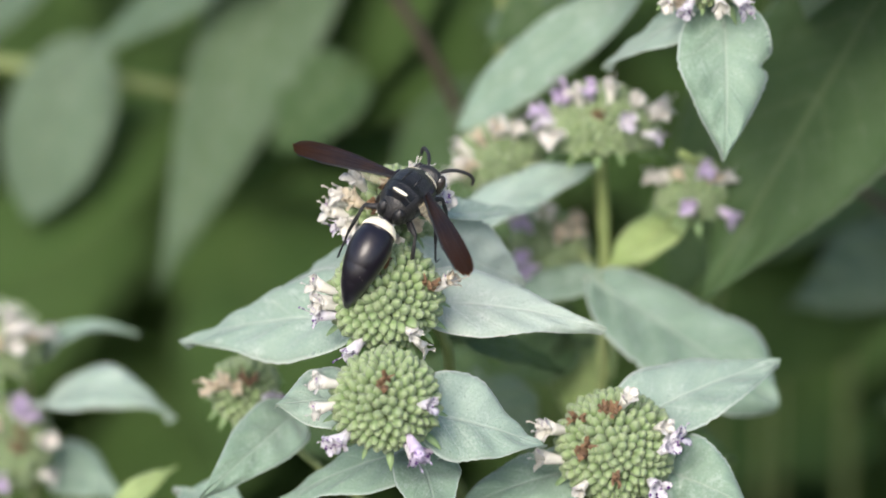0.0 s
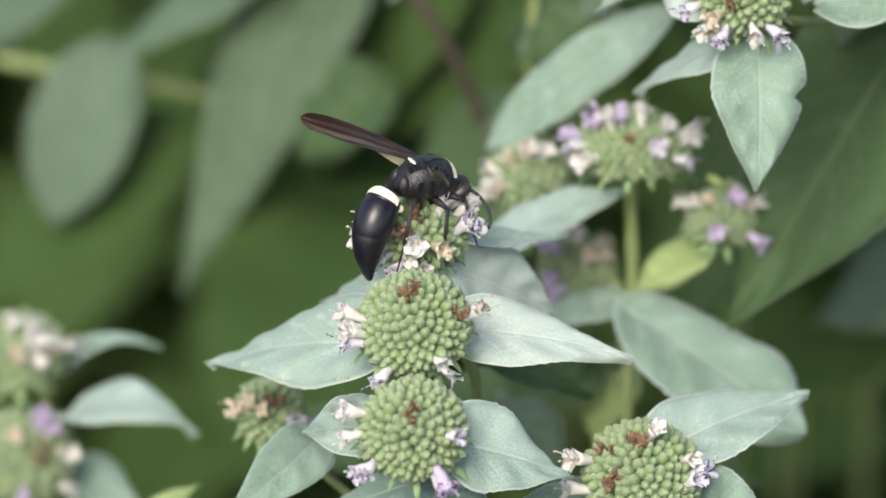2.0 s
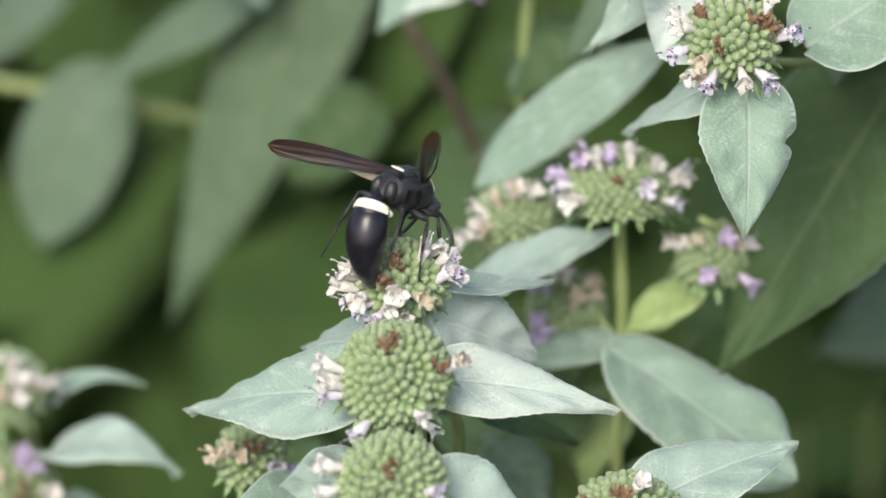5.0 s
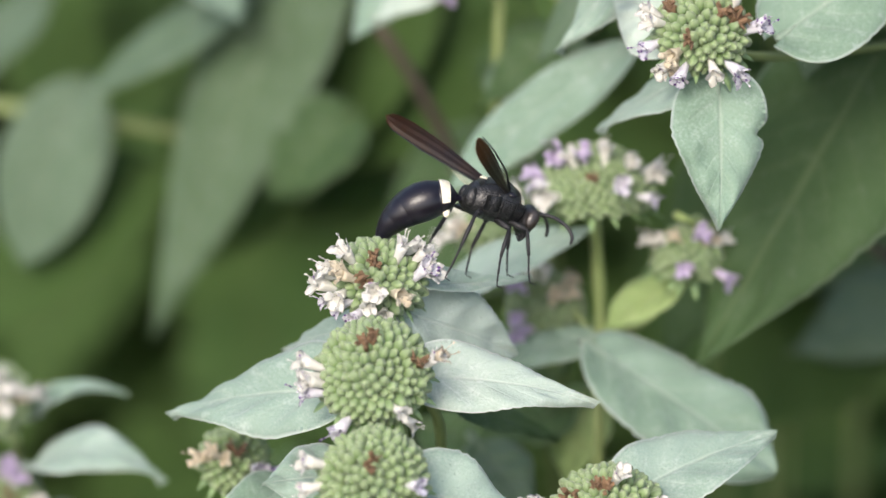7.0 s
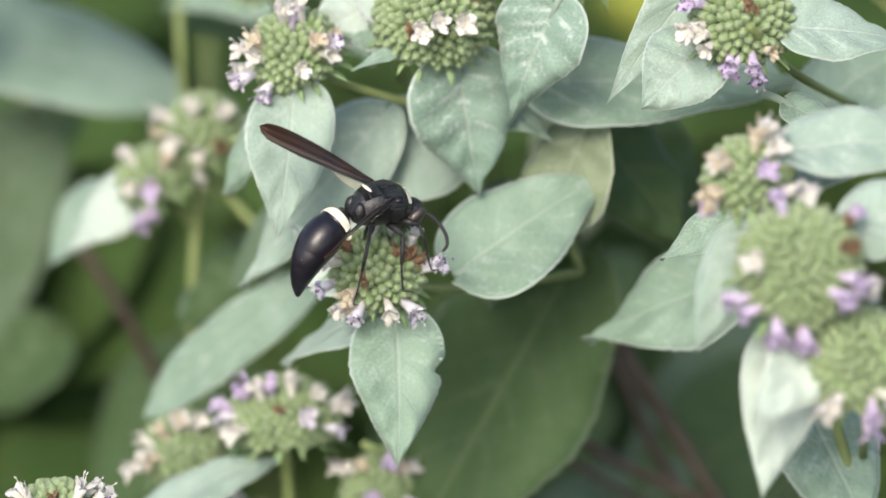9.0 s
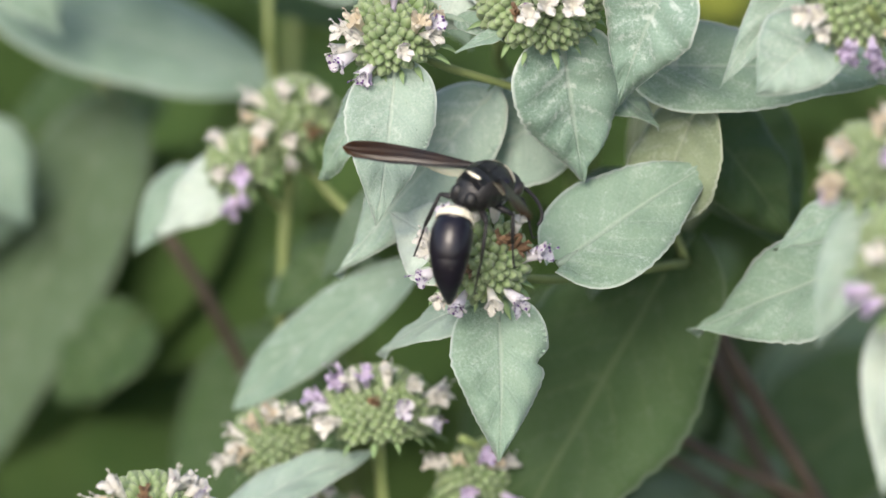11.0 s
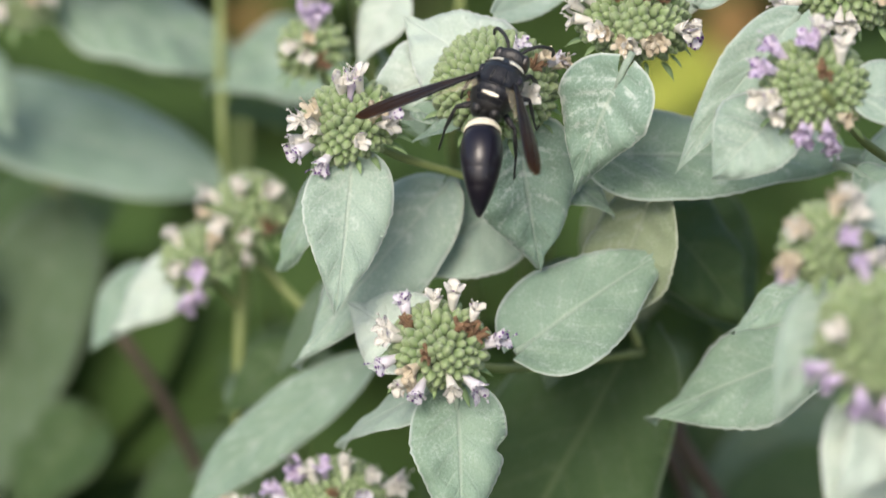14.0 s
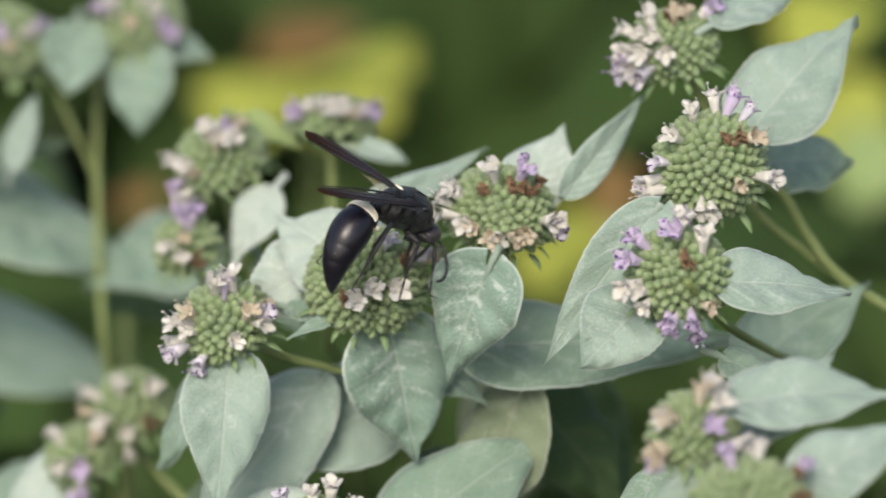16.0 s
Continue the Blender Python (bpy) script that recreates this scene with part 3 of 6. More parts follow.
shoot_a = thing("mountain_mint", at(-4.2, -19.9, -14.0), "flowering mountain mint shoot with three stacked heads and silvery leaves", "plant", group="plants of the patch")
flower_head(shoot_a, (-5.8, 2.3, -14.0), 4.51, axis=(0.05, 0.8, -0.6), flat=0.8, seed=101, flowers=[
    (-0.96, 0.08, -0.28, "w"), (-0.81, 0.33, -0.48, "w"), (-0.56, 0.51, -0.66, "w"), (-0.76, -0.22, -0.61, "w"),
    (-0.61, -0.48, -0.64, "s"), (-0.35, -0.68, -0.64, "s"), (0.00, 0.58, -0.81, "b"), (0.61, 0.71, -0.36, "w"),
    (0.40, 0.54, -0.74, "w"), (0.86, 0.23, -0.45, "w"), (0.81, 0.08, -0.58, "s"), (-0.10, -0.12, -0.99, "w"),
    (-0.05, -0.32, -0.94, "w"), (0.15, -0.68, -0.72, "w"), (0.30, -0.22, -0.93, "c"), (-0.51, 0.08, -0.86, "c"),
    (-0.94, -0.21, -0.28, "w"), (-0.27, 0.09, -0.96, "b"), (-0.87, -0.41, -0.28, "s"), (0.76, 0.49, -0.43, "w"),
    (0.90, 0.34, -0.28, "w"), (-0.20, -0.42, -0.88, "w"), (-0.66, 0.08, -0.75, "c"), (-0.11, 0.53, -0.84, "b")])
flower_head(shoot_a, (-6.1, -7.0, -22.0), 5.48, axis=(0.0, 0.6, -0.8), flat=0.8, seed=102, flowers=[
    (-0.95, 0.11, -0.28, "w"), (-0.96, -0.04, -0.28, "w"), (-0.88, -0.38, -0.28, "s"), (-0.42, -0.82, -0.40, "s"),
    (0.36, -0.60, -0.72, "w"), (0.50, -0.82, -0.28, "w"), (0.79, 0.27, -0.56, "b"), (0.94, 0.21, -0.28, "c"),
    (-0.01, 0.68, -0.73, "b"), (-0.14, 0.58, -0.81, "b"), (-0.91, -0.20, -0.37, "w"), (0.93, 0.12, -0.34, "w")])
flower_head(shoot_a, (-6.0, -17.5, -28.0), 5.15, axis=(0.02, 0.55, -0.82), flat=0.8, seed=103, flowers=[
    (-0.89, 0.35, -0.28, "w"), (-0.96, -0.06, -0.28, "w"), (-0.73, -0.63, -0.28, "s"), (0.46, -0.66, -0.59, "l"),
    (0.40, -0.83, -0.38, "s"), (0.66, -0.03, -0.75, "s"), (0.06, 0.43, -0.90, "b"), (-0.67, -0.69, -0.28, "s")])
flower_head(shoot_a, (17.7, -22.6, -14.0), 5.87, axis=(0.0, 0.55, -0.82), flat=0.85, seed=104, flowers=[
    (-0.21, 0.67, -0.71, "b"), (-0.67, 0.53, -0.52, "b"), (0.08, 0.78, -0.62, "w"), (-0.89, 0.33, -0.31, "w"),
    (-0.93, -0.24, -0.28, "w"), (-0.53, -0.07, -0.84, "b"), (0.70, 0.40, -0.59, "w"), (0.83, 0.10, -0.54, "s"),
    (0.60, -0.57, -0.56, "s"), (-0.04, -0.47, -0.88, "b"), (-0.49, -0.57, -0.66, "w"), (-0.09, 0.64, -0.76, "b"),
    (0.75, -0.08, -0.65, "s"), (-0.91, 0.31, -0.28, "w")])
flower_head(shoot_a, (-22.4, -17.1, 8.0), 3.40, axis=(-0.1, 0.7, -0.7), flat=0.8, seed=105, flowers=[
    (-0.44, 0.25, -0.86, "c"), (-0.64, 0.14, -0.75, "c"), (-0.23, -0.00, -0.97, "c"), (0.66, -0.21, -0.72, "s"),
    (0.80, -0.34, -0.50, "l"), (0.12, 0.37, -0.92, "b")])
stem(shoot_a, [(-6.3, 2.5, -10.0), (-4.2, -5.9, -8.0), (-3.4, -15.3, -10.0), (-2.2, -27.3, -6.0)], 0.59, down=True)
stem(shoot_a, [(18.0, -23.4, -8.0), (15.1, -29.7, -2.0), (10.4, -39.2, 6.0)], 0.54)
stem(shoot_a, [(-22.3, -17.8, 10.0), (-16.7, -23.2, 4.0), (-5.5, -31.6, -0.0)], 0.41)
leaf(shoot_a, (-8.8, -9.2, -16.0), (-28.7, -11.9, -2.0), 10.9, LEAF_PALE, roll=-4, droop=20, fold=.14)
leaf(shoot_a, (-2.2, -7.6, -16.0), (16.7, -10.5, -13.0), 8.2, LEAF_WHITE, roll=8, droop=25, fold=.12, sharp=1.3)
leaf(shoot_a, (-8.1, -17.6, -18.0), (-17.3, -18.1, -24.0), 9.3, LEAF_PALE, roll=0, droop=20, fold=.1)
leaf(shoot_a, (-2.4, -18.8, -24.0), (10.5, -22.4, -20.0), 9.7, LEAF_PALE, roll=4, droop=22, fold=.12)
leaf(shoot_a, (-6.8, -2.9, -14.0), (-16.7, -5.4, 4.0), 5.7, LEAF_PALE, roll=-12, droop=25, fold=.12)
# whitened colour makes up for the shadow the heads cast here
leaf(shoot_a, (-3.0, -1.2, -14.0), (8.4, -5.8, 0.0), 9.5, LEAF_WHITE, roll=14, droop=8, fold=.1, sharp=0.95, face=(0,0.35,-0.94))
leaf(shoot_a, (-1.6, 2.1, -14.0), (9.9, 2.6, -2.0), 4.2, LEAF_PALE, roll=0, droop=-20, fold=.35)
leaf(shoot_a, (-1.6, -22.6, -18.0), (-18.6, -29.5, -8.0), 8.9, LEAF, roll=5, droop=25, fold=.1)
leaf(shoot_a, (-16.7, -19.7, -2.0), (-26.0, -28.3, -12.0), 6.9, LEAF, roll=-20, droop=55, fold=.1)
leaf(shoot_a, (19.0, -20.4, -12.0), (35.5, -13.8, -6.0), 9.8, LEAF_PALE, roll=-4, droop=18, fold=.12, p=0.45)
leaf(shoot_a, (14.4, -25.1, -10.0), (0.6, -29.4, -14.0), 8.3, LEAF, roll=0, droop=30, fold=.1)
leaf(shoot_a, (22.5, -25.0, -12.0), (31.8, -29.0, -16.0), 8.8, LEAF, roll=20, droop=25, fold=.1)
leaf(shoot_a, (-2.8, -23.7, -18.0), (-0.4, -31.8, -30.0), 7.0, LEAF, roll=0, droop=30, fold=.1)
leaf(shoot_a, (2.3, -11.6, 2.0), (13.0, -15.3, 12.0), 4.3, LEAF_SHADE_DEEP, roll=10, droop=20, fold=.1)
leaf(shoot_a, (-37.3, -31.0, 18.0), (-30.7, -26.0, 23.0), 3.1, LEAF_LIME, roll=0, droop=30, fold=.2)
leaf(shoot_a, (-27.8, -28.1, 4.0), (-21.3, -29.7, -2.0), 5.5, LEAF, roll=0, droop=20, fold=.1)

shoot_m = thing("mountain_mint", at(17.2, -4.4, 24.0), "branching mountain mint shoot with small pale lilac flower heads", "plant", group="plants of the patch")
flower_head(shoot_m, (17.1, 12.3, 20.0), 6.22, axis=(0.0, 0.97, -0.25), flat=0.72, seed=111, flowers=[
    (-0.91, 0.20, -0.38, "l"), (-0.67, 0.47, -0.57, "l"), (-0.20, 0.65, -0.73, "l"), (0.16, 0.59, -0.79, "w"),
    (0.59, 0.47, -0.65, "w"), (0.79, 0.35, -0.51, "w"), (0.35, 0.08, -0.93, "s"), (0.73, -0.16, -0.66, "s"),
    (-0.63, -0.16, -0.76, "w"), (-0.75, -0.24, -0.62, "w"), (-0.83, 0.12, -0.55, "s"), (-0.04, 0.21, -0.98, "b"),
    (-0.35, 0.51, -0.78, "w"), (0.87, 0.20, -0.46, "w"), (-0.51, 0.59, -0.62, "l")])
flower_head(shoot_m, (5.5, 8.9, 25.0), 4.53, axis=(-0.3, 0.9, -0.3), flat=0.8, seed=112, flowers=[
    (-0.65, 0.06, -0.76, "w"), (-0.77, -0.41, -0.49, "w"), (-0.35, 0.35, -0.87, "c"), (-0.12, 0.59, -0.80, "c"),
    (0.18, 0.63, -0.76, "w"), (0.35, 0.59, -0.73, "w"), (-0.47, -0.12, -0.87, "c"), (-0.71, 0.24, -0.67, "w")])
flower_head(shoot_m, (27.6, 4.8, 24.0), 3.66, axis=(0.1, 0.9, -0.4), flat=0.85, seed=113, flowers=[
    (-0.64, 0.39, -0.66, "w"), (-0.26, 0.52, -0.82, "c"), (0.19, 0.64, -0.74, "l"), (0.71, 0.32, -0.63, "w"),
    (-0.23, -0.26, -0.94, "l"), (0.77, -0.42, -0.47, "l"), (0.45, 0.45, -0.77, "c"), (-0.90, 0.32, -0.29, "w")])
flower_head(shoot_m, (11.7, -1.0, 32.0), 4.05, axis=(0, 0.8, -0.5), flat=0.8, seed=114, flowers=[
    (-0.55, 0.55, -0.63, "l"), (-0.06, 0.79, -0.61, "w"), (0.42, 0.67, -0.61, "c"), (-0.61, -0.18, -0.77, "l"),
    (0.18, 0.18, -0.97, "c"), (-0.30, 0.85, -0.43, "w"), (0.55, 0.30, -0.78, "c"), (-0.36, -0.55, -0.75, "l")])
stem(shoot_m, [(17.0, 9.1, 22.0), (17.5, 3.2, 26.0), (17.8, -4.5, 28.0), (17.7, -24.0, 34.0)], 0.76, down=True)
stem(shoot_m, [(5.6, 12.0, 26.0), (10.7, 3.2, 30.0), (17.0, -3.9, 29.0)], 0.44)
stem(shoot_m, [(27.4, 3.1, 26.0), (23.4, -2.0, 28.0), (17.9, -5.8, 29.0)], 0.44)
leaf(shoot_m, (26.3, 1.6, 27.0), (18.1, -3.5, 26.0), 5.6, LEAF_LIME, roll=0, droop=30, fold=.2, p=0.35, sharp=1.0)
leaf(shoot_m, (1.2, 0.7, 16.0), (16.5, 8.0, 19.0), 7.8, LEAF_PALE, roll=-14, droop=30, fold=.1)
leaf(shoot_m, (17.9, -5.9, 20.0), (36.9, -19.0, 16.0), 13.7, LEAF, roll=-4, droop=15, fold=.08, sharp=0.85, p=0.45)
leaf(shoot_m, (16.7, -4.5, 28.0), (4.9, -7.4, 26.0), 5.7, LEAF, roll=0, droop=20, fold=.1)
leaf(shoot_m, (18.7, -20.8, 24.0), (32.5, -25.1, 20.0), 9.4, LEAF_SHADE_DEEP, roll=0, droop=20, fold=.1)
leaf(shoot_m, (13.9, -12.6, 40.0), (2.9, -17.1, 40.0), 7.2, LEAF_SHADE_DEEP, roll=0, droop=20, fold=.1)
leaf(shoot_m, (16.6, -11.4, 44.0), (13.9, -23.0, 40.0), 7.9, LEAF_LIME, roll=20, droop=25, fold=.1)
leaf(shoot_m, (28.3, 8.3, 22.0), (31.9, 5.4, 26.0), 3.8, LEAF_LIME, roll=0, droop=30, fold=.1)

shoot_b = thing("mountain_mint", at(49.6, 29.4, 14.0), "mountain mint shoot with a freckled head and a nibbled leaf", "plant", group="plants of the patch")
flower_head(shoot_b, (27.6, 28.0, -10.0), 4.64, axis=(0.05, 0.65, -0.75), flat=0.8, seed=121, flowers=[
    (-0.71, 0.65, -0.28, "s"), (-0.13, 0.84, -0.53, "w"), (0.29, 0.91, -0.30, "w"), (-0.91, 0.32, -0.28, "w"),
    (-0.93, -0.23, -0.28, "s"), (-0.56, -0.66, -0.50, "c"), (-0.37, -0.75, -0.55, "s"), (0.16, -0.71, -0.69, "w"),
    (0.50, -0.73, -0.46, "s"), (0.94, -0.00, -0.35, "s"), (0.70, 0.55, -0.46, "w"), (0.60, 0.44, -0.67, "b"),
    (0.39, 0.49, -0.78, "b"), (-0.29, -0.19, -0.94, "b"), (-0.66, 0.49, -0.57, "b"), (-0.85, 0.21, -0.48, "w"),
    (-0.68, -0.68, -0.28, "w"), (-0.51, -0.42, -0.75, "c"), (0.95, 0.10, -0.28, "s"), (0.70, 0.23, -0.68, "b")])
stem(shoot_b, [(28.2, 27.2, -3.0), (34.0, 26.2, 5.0), (41.7, 26.9, 14.0), (50.7, 28.3, 20.0)], 0.47)
stem(shoot_b, [(47.9, 35.9, 24.0), (50.9, 28.3, 22.0), (54.2, 25.5, 60.0)], 0.53, down=True)
leaf(shoot_b, (29.3, 22.7, -9.0), (29.3, 7.4, -11.0), 10.0, LEAF, roll=-4, droop=8, fold=.1, notch=1, label="silvery leaf with a bite out of its edge")
leaf(shoot_b, (28.4, 23.9, -5.0), (17.0, 18.3, 10.0), 6.2, LEAF_PALE, roll=-12, droop=25, fold=.1)
leaf(shoot_b, (36.5, 28.1, -3.0), (53.2, 39.0, 1.0), 13.7, LEAF, roll=4, droop=12, fold=.04, p=0.25, cord=0.14, petiole=1.0, sharp=1.3, foot=2.6, wave=1.2)
leaf(shoot_b, (26.1, 27.8, -3.0), (18.4, 33.3, 3.0), 9.8, LEAF_WHITE, roll=-20, droop=20, fold=.1)
# the shade behind the nibbled leaf is in this leaf's dark colour
leaf(shoot_b, (49.8, 29.2, 22.0), (28.0, -8.3, 22.0), 21.5, LEAF_SHADE_DEEP, roll=0, droop=10, fold=.06, p=0.42)
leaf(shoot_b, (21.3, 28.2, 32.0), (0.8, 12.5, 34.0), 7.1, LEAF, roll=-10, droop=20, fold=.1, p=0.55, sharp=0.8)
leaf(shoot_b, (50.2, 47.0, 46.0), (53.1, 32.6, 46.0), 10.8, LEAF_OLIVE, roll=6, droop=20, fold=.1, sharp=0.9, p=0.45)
leaf(shoot_b, (55.1, 44.7, 34.0), (66.9, 27.9, 38.0), 14.1, LEAF_SHADE_DEEP, roll=0, droop=20, fold=.08)
leaf(shoot_b, (12.9, 30.0, 44.0), (3.8, 22.2, 44.0), 7.1, LEAF_SHADE_DEEP, roll=0, droop=20, fold=.1)

shoot_t = thing("mountain_mint", at(30.6, 46.2, -2.0), "mountain mint shoot with a side flower head over drooping silvery leaves", "plant", group="plants of the patch")
flower_head(shoot_t, (18.9, 51.5, -5.0), 4.69, axis=(-0.25, 0.7, -0.65), flat=0.8, seed=131, flowers=[
    (-0.26, 0.71, -0.66, "w"), (0.17, 0.75, -0.63, "w"), (-0.79, 0.03, -0.61, "w"), (-0.84, -0.47, -0.28, "s"),
    (-0.54, -0.80, -0.28, "l"), (0.06, -0.45, -0.89, "w"), (0.56, -0.07, -0.83, "w"), (0.42, 0.03, -0.91, "c"),
    (-0.70, -0.21, -0.69, "w"), (-0.07, 0.66, -0.75, "l"), (-0.45, -0.74, -0.49, "s"), (0.66, 0.27, -0.70, "c"),
    (-0.90, -0.34, -0.28, "w"), (0.66, 0.03, -0.75, "s"), (-0.74, 0.13, -0.66, "c")])
stem(shoot_t, [(19.4, 50.9, 0.0), (23.6, 48.7, 2.0), (30.8, 46.6, 4.0), (39.5, 44.1, 10.0)], 0.44, down=True)
leaf(shoot_t, (18.9, 47.2, -6.0), (16.9, 31.4, -8.0), 9.3, LEAF_PALE, roll=-6, droop=18, fold=.12)
leaf(shoot_t, (17.0, 46.1, 2.0), (11.1, 36.8, 6.0), 6.6, LEAF, roll=12, droop=25, fold=.1)
leaf(shoot_t, (28.5, 45.2, 7.0), (12.6, 26.7, 6.0), 11.4, LEAF_PALE, roll=0, droop=20, fold=.08)
leaf(shoot_t, (35.8, 44.0, 9.0), (23.6, 35.8, 10.0), 12.1, LEAF_PALE, roll=-10, droop=20, fold=.08)
leaf(shoot_t, (25.7, 53.0, -2.0), (31.4, 50.0, -6.0), 2.9, LEAF, roll=0, droop=20, fold=.2)

shoot_w = thing("mountain_mint", at(36.6, 43.1, -3.0), "mountain mint shoot with a broad flower head above grey-green leaves", "plant", group="plants of the patch")
flower_head(shoot_w, (33.8, 55.0, -6.0), 6.19, axis=(0.05, 0.7, -0.7), flat=0.85, seed=141, flowers=[
    (-0.39, -0.33, -0.86, "b"), (-0.02, -0.23, -0.97, "w"), (0.47, -0.17, -0.87, "w"), (0.85, 0.34, -0.40, "s"),
    (0.90, 0.34, -0.28, "c"), (0.66, 0.46, -0.60, "c"), (0.32, 0.61, -0.73, "s"), (-0.14, -0.34, -0.93, "w"),
    (0.63, 0.29, -0.72, "b")])
stem(shoot_w, [(34.6, 53.5, -9.0), (37.0, 50.5, 12.0)], 0.59, down=True)
leaf(shoot_w, (36.4, 49.1, -5.0), (38.5, 36.1, -1.0), 12.8, LEAF_MOTTLED, roll=-4, droop=15, fold=.1, cord=0.26, sharp=1.3)
leaf(shoot_w, (34.4, 56.1, -4.0), (24.6, 63.5, 2.0), 11.5, LEAF_WHITE, roll=-10, droop=20, fold=.1)
leaf(shoot_w, (30.0, 57.6, 0.0), (20.4, 53.4, -0.0), 10.0, LEAF_WHITE, roll=-25, droop=20, fold=.1)
leaf(shoot_w, (30.0, 51.2, -8.0), (25.0, 49.0, -10.0), 1.8, LEAF, roll=0, droop=15, fold=.2)
leaf(shoot_w, (39.8, 47.5, 5.0), (46.5, 42.0, -0.0), 5.7, LEAF, roll=0, droop=15, fold=.08)
leaf(shoot_w, (50.5, 43.8, 3.0), (45.5, 30.8, 3.0), 11.3, LEAF_OLIVE, roll=20, droop=15, fold=.08, p=0.45, sharp=0.9)

shoot_x = thing("mountain_mint", at(49.0, 49.0, 1.0), "mountain mint shoot with a spiky rimmed flower head and curling leaves", "plant", group="plants of the patch")
flower_head(shoot_x, (48.3, 61.7, -7.0), 5.47, axis=(0.1, 0.78, -0.62), flat=0.8, seed=151, flowers=[
    (-0.75, 0.45, -0.49, "w"), (-0.83, -0.06, -0.55, "w"), (-0.92, 0.15, -0.37, "w"), (-0.66, -0.27, -0.70, "w"),
    (-0.15, -0.44, -0.88, "w"), (-0.24, -0.53, -0.82, "c"), (0.36, -0.44, -0.82, "c"), (0.27, -0.40, -0.88, "c"),
    (0.74, -0.19, -0.65, "w"), (0.82, -0.23, -0.52, "s"), (-0.11, 0.68, -0.72, "w"), (0.16, 0.44, -0.88, "b"),
    (0.48, 0.44, -0.76, "b"), (0.36, 0.66, -0.66, "l"), (-0.30, 0.40, -0.87, "b"), (0.71, 0.63, -0.33, "b"),
    (-0.75, 0.28, -0.60, "w"), (-0.49, -0.36, -0.79, "c"), (0.06, -0.48, -0.87, "c")])
stem(shoot_x, [(48.7, 61.3, -1.0), (50.5, 57.8, 17.0)], 0.53, down=True)
leaf(shoot_x, (46.2, 54.9, -13.0), (41.6, 43.4, -9.0), 11.0, LEAF_MOTTLED, roll=-4, droop=22, fold=.16, cord=0.22, sharp=1.55, p=0.3)
leaf(shoot_x, (52.2, 64.1, 1.0), (56.4, 72.2, 3.0), 7.6, LEAF_WHITE, roll=0, droop=25, fold=.15)
leaf(shoot_x, (55.3, 63.7, -5.0), (65.0, 74.8, -1.0), 4.0, LEAF_PALE, roll=40, droop=15, fold=.3, petiole=0.5)
leaf(shoot_x, (34.3, 63.7, 4.0), (48.3, 70.7, 8.0), 4.0, LEAF_PALE, roll=20, droop=-40, fold=.4, petiole=0, skew=.2)
leaf(shoot_x, (45.0, 48.3, 0.0), (73.4, 48.5, 5.0), 12.1, LEAF, roll=10, droop=15, fold=.08)
leaf(shoot_x, (51.7, 43.9, 16.0), (61.9, 30.9, 18.0), 13.7, LEAF_SHADE_DEEP, roll=0, droop=20, fold=.1)

shoot_y = thing("mountain_mint", at(84.8, 53.8, 2.0), "tall mountain mint shoot with two full flower heads and upright leaves", "plant", group="plants of the patch")
flower_head(shoot_y, (69.6, 64.7, -16.0), 5.71, axis=(-0.1, 0.62, -0.78), flat=0.9, seed=161, flowers=[
    (-0.32, 0.83, -0.46, "w"), (0.12, 0.95, -0.28, "w"), (0.55, 0.79, -0.28, "s"), (-0.60, 0.47, -0.65, "w"),
    (-0.80, 0.06, -0.59, "s"), (-0.92, -0.18, -0.34, "w"), (-0.84, -0.42, -0.34, "w"), (-0.52, -0.74, -0.43, "l"),
    (-0.28, -0.66, -0.70, "w"), (0.36, -0.30, -0.88, "c"), (0.72, -0.26, -0.64, "w"), (0.48, 0.42, -0.77, "b"),
    (0.56, 0.42, -0.71, "c"), (0.28, 0.92, -0.28, "l"), (-0.91, -0.32, -0.28, "w"), (0.30, 0.33, -0.89, "b"),
    (-0.12, -0.70, -0.71, "w")])
flower_head(shoot_y, (68.1, 79.3, -1.0), 4.47, axis=(-0.2, 0.8, -0.55), flat=0.85, seed=162, flowers=[
    (-0.83, 0.34, -0.44, "w"), (-0.67, 0.13, -0.73, "w"), (-0.94, -0.18, -0.28, "l"), (-0.95, -0.10, -0.28, "s"),
    (-0.73, -0.33, -0.60, "w"), (-0.57, -0.49, -0.66, "s"), (-0.36, 0.19, -0.91, "w"), (-0.31, -0.12, -0.94, "w"),
    (-0.05, 0.65, -0.76, "c"), (0.11, 0.82, -0.56, "b"), (0.66, 0.69, -0.28, "l"), (0.57, 0.70, -0.42, "w"),
    (-0.52, 0.39, -0.76, "w"), (-0.11, 0.76, -0.64, "b"), (-0.88, -0.39, -0.28, "s"), (0.31, 0.65, -0.69, "c"),
    (-0.62, -0.12, -0.77, "w"), (-0.93, 0.03, -0.36, "w")])
flower_head(shoot_y, (64.6, 52.6, -26.0), 4.98, axis=(0.0, 0.65, -0.75), flat=0.88, seed=163, flowers=[
    (-0.62, 0.56, -0.55, "l"), (-0.80, 0.29, -0.53, "l"), (-0.84, -0.11, -0.53, "w"), (-0.71, -0.37, -0.60, "w"),
    (-0.31, -0.77, -0.56, "l"), (0.13, -0.73, -0.67, "l"), (-0.04, 0.78, -0.63, "l"), (0.44, 0.43, -0.79, "w"),
    (0.00, 0.22, -0.98, "b"), (-0.13, -0.81, -0.56, "l"), (0.18, -0.90, -0.39, "l"), (0.35, -0.64, -0.68, "c"),
    (-0.66, -0.50, -0.55, "w"), (-0.09, 0.78, -0.62, "w")])
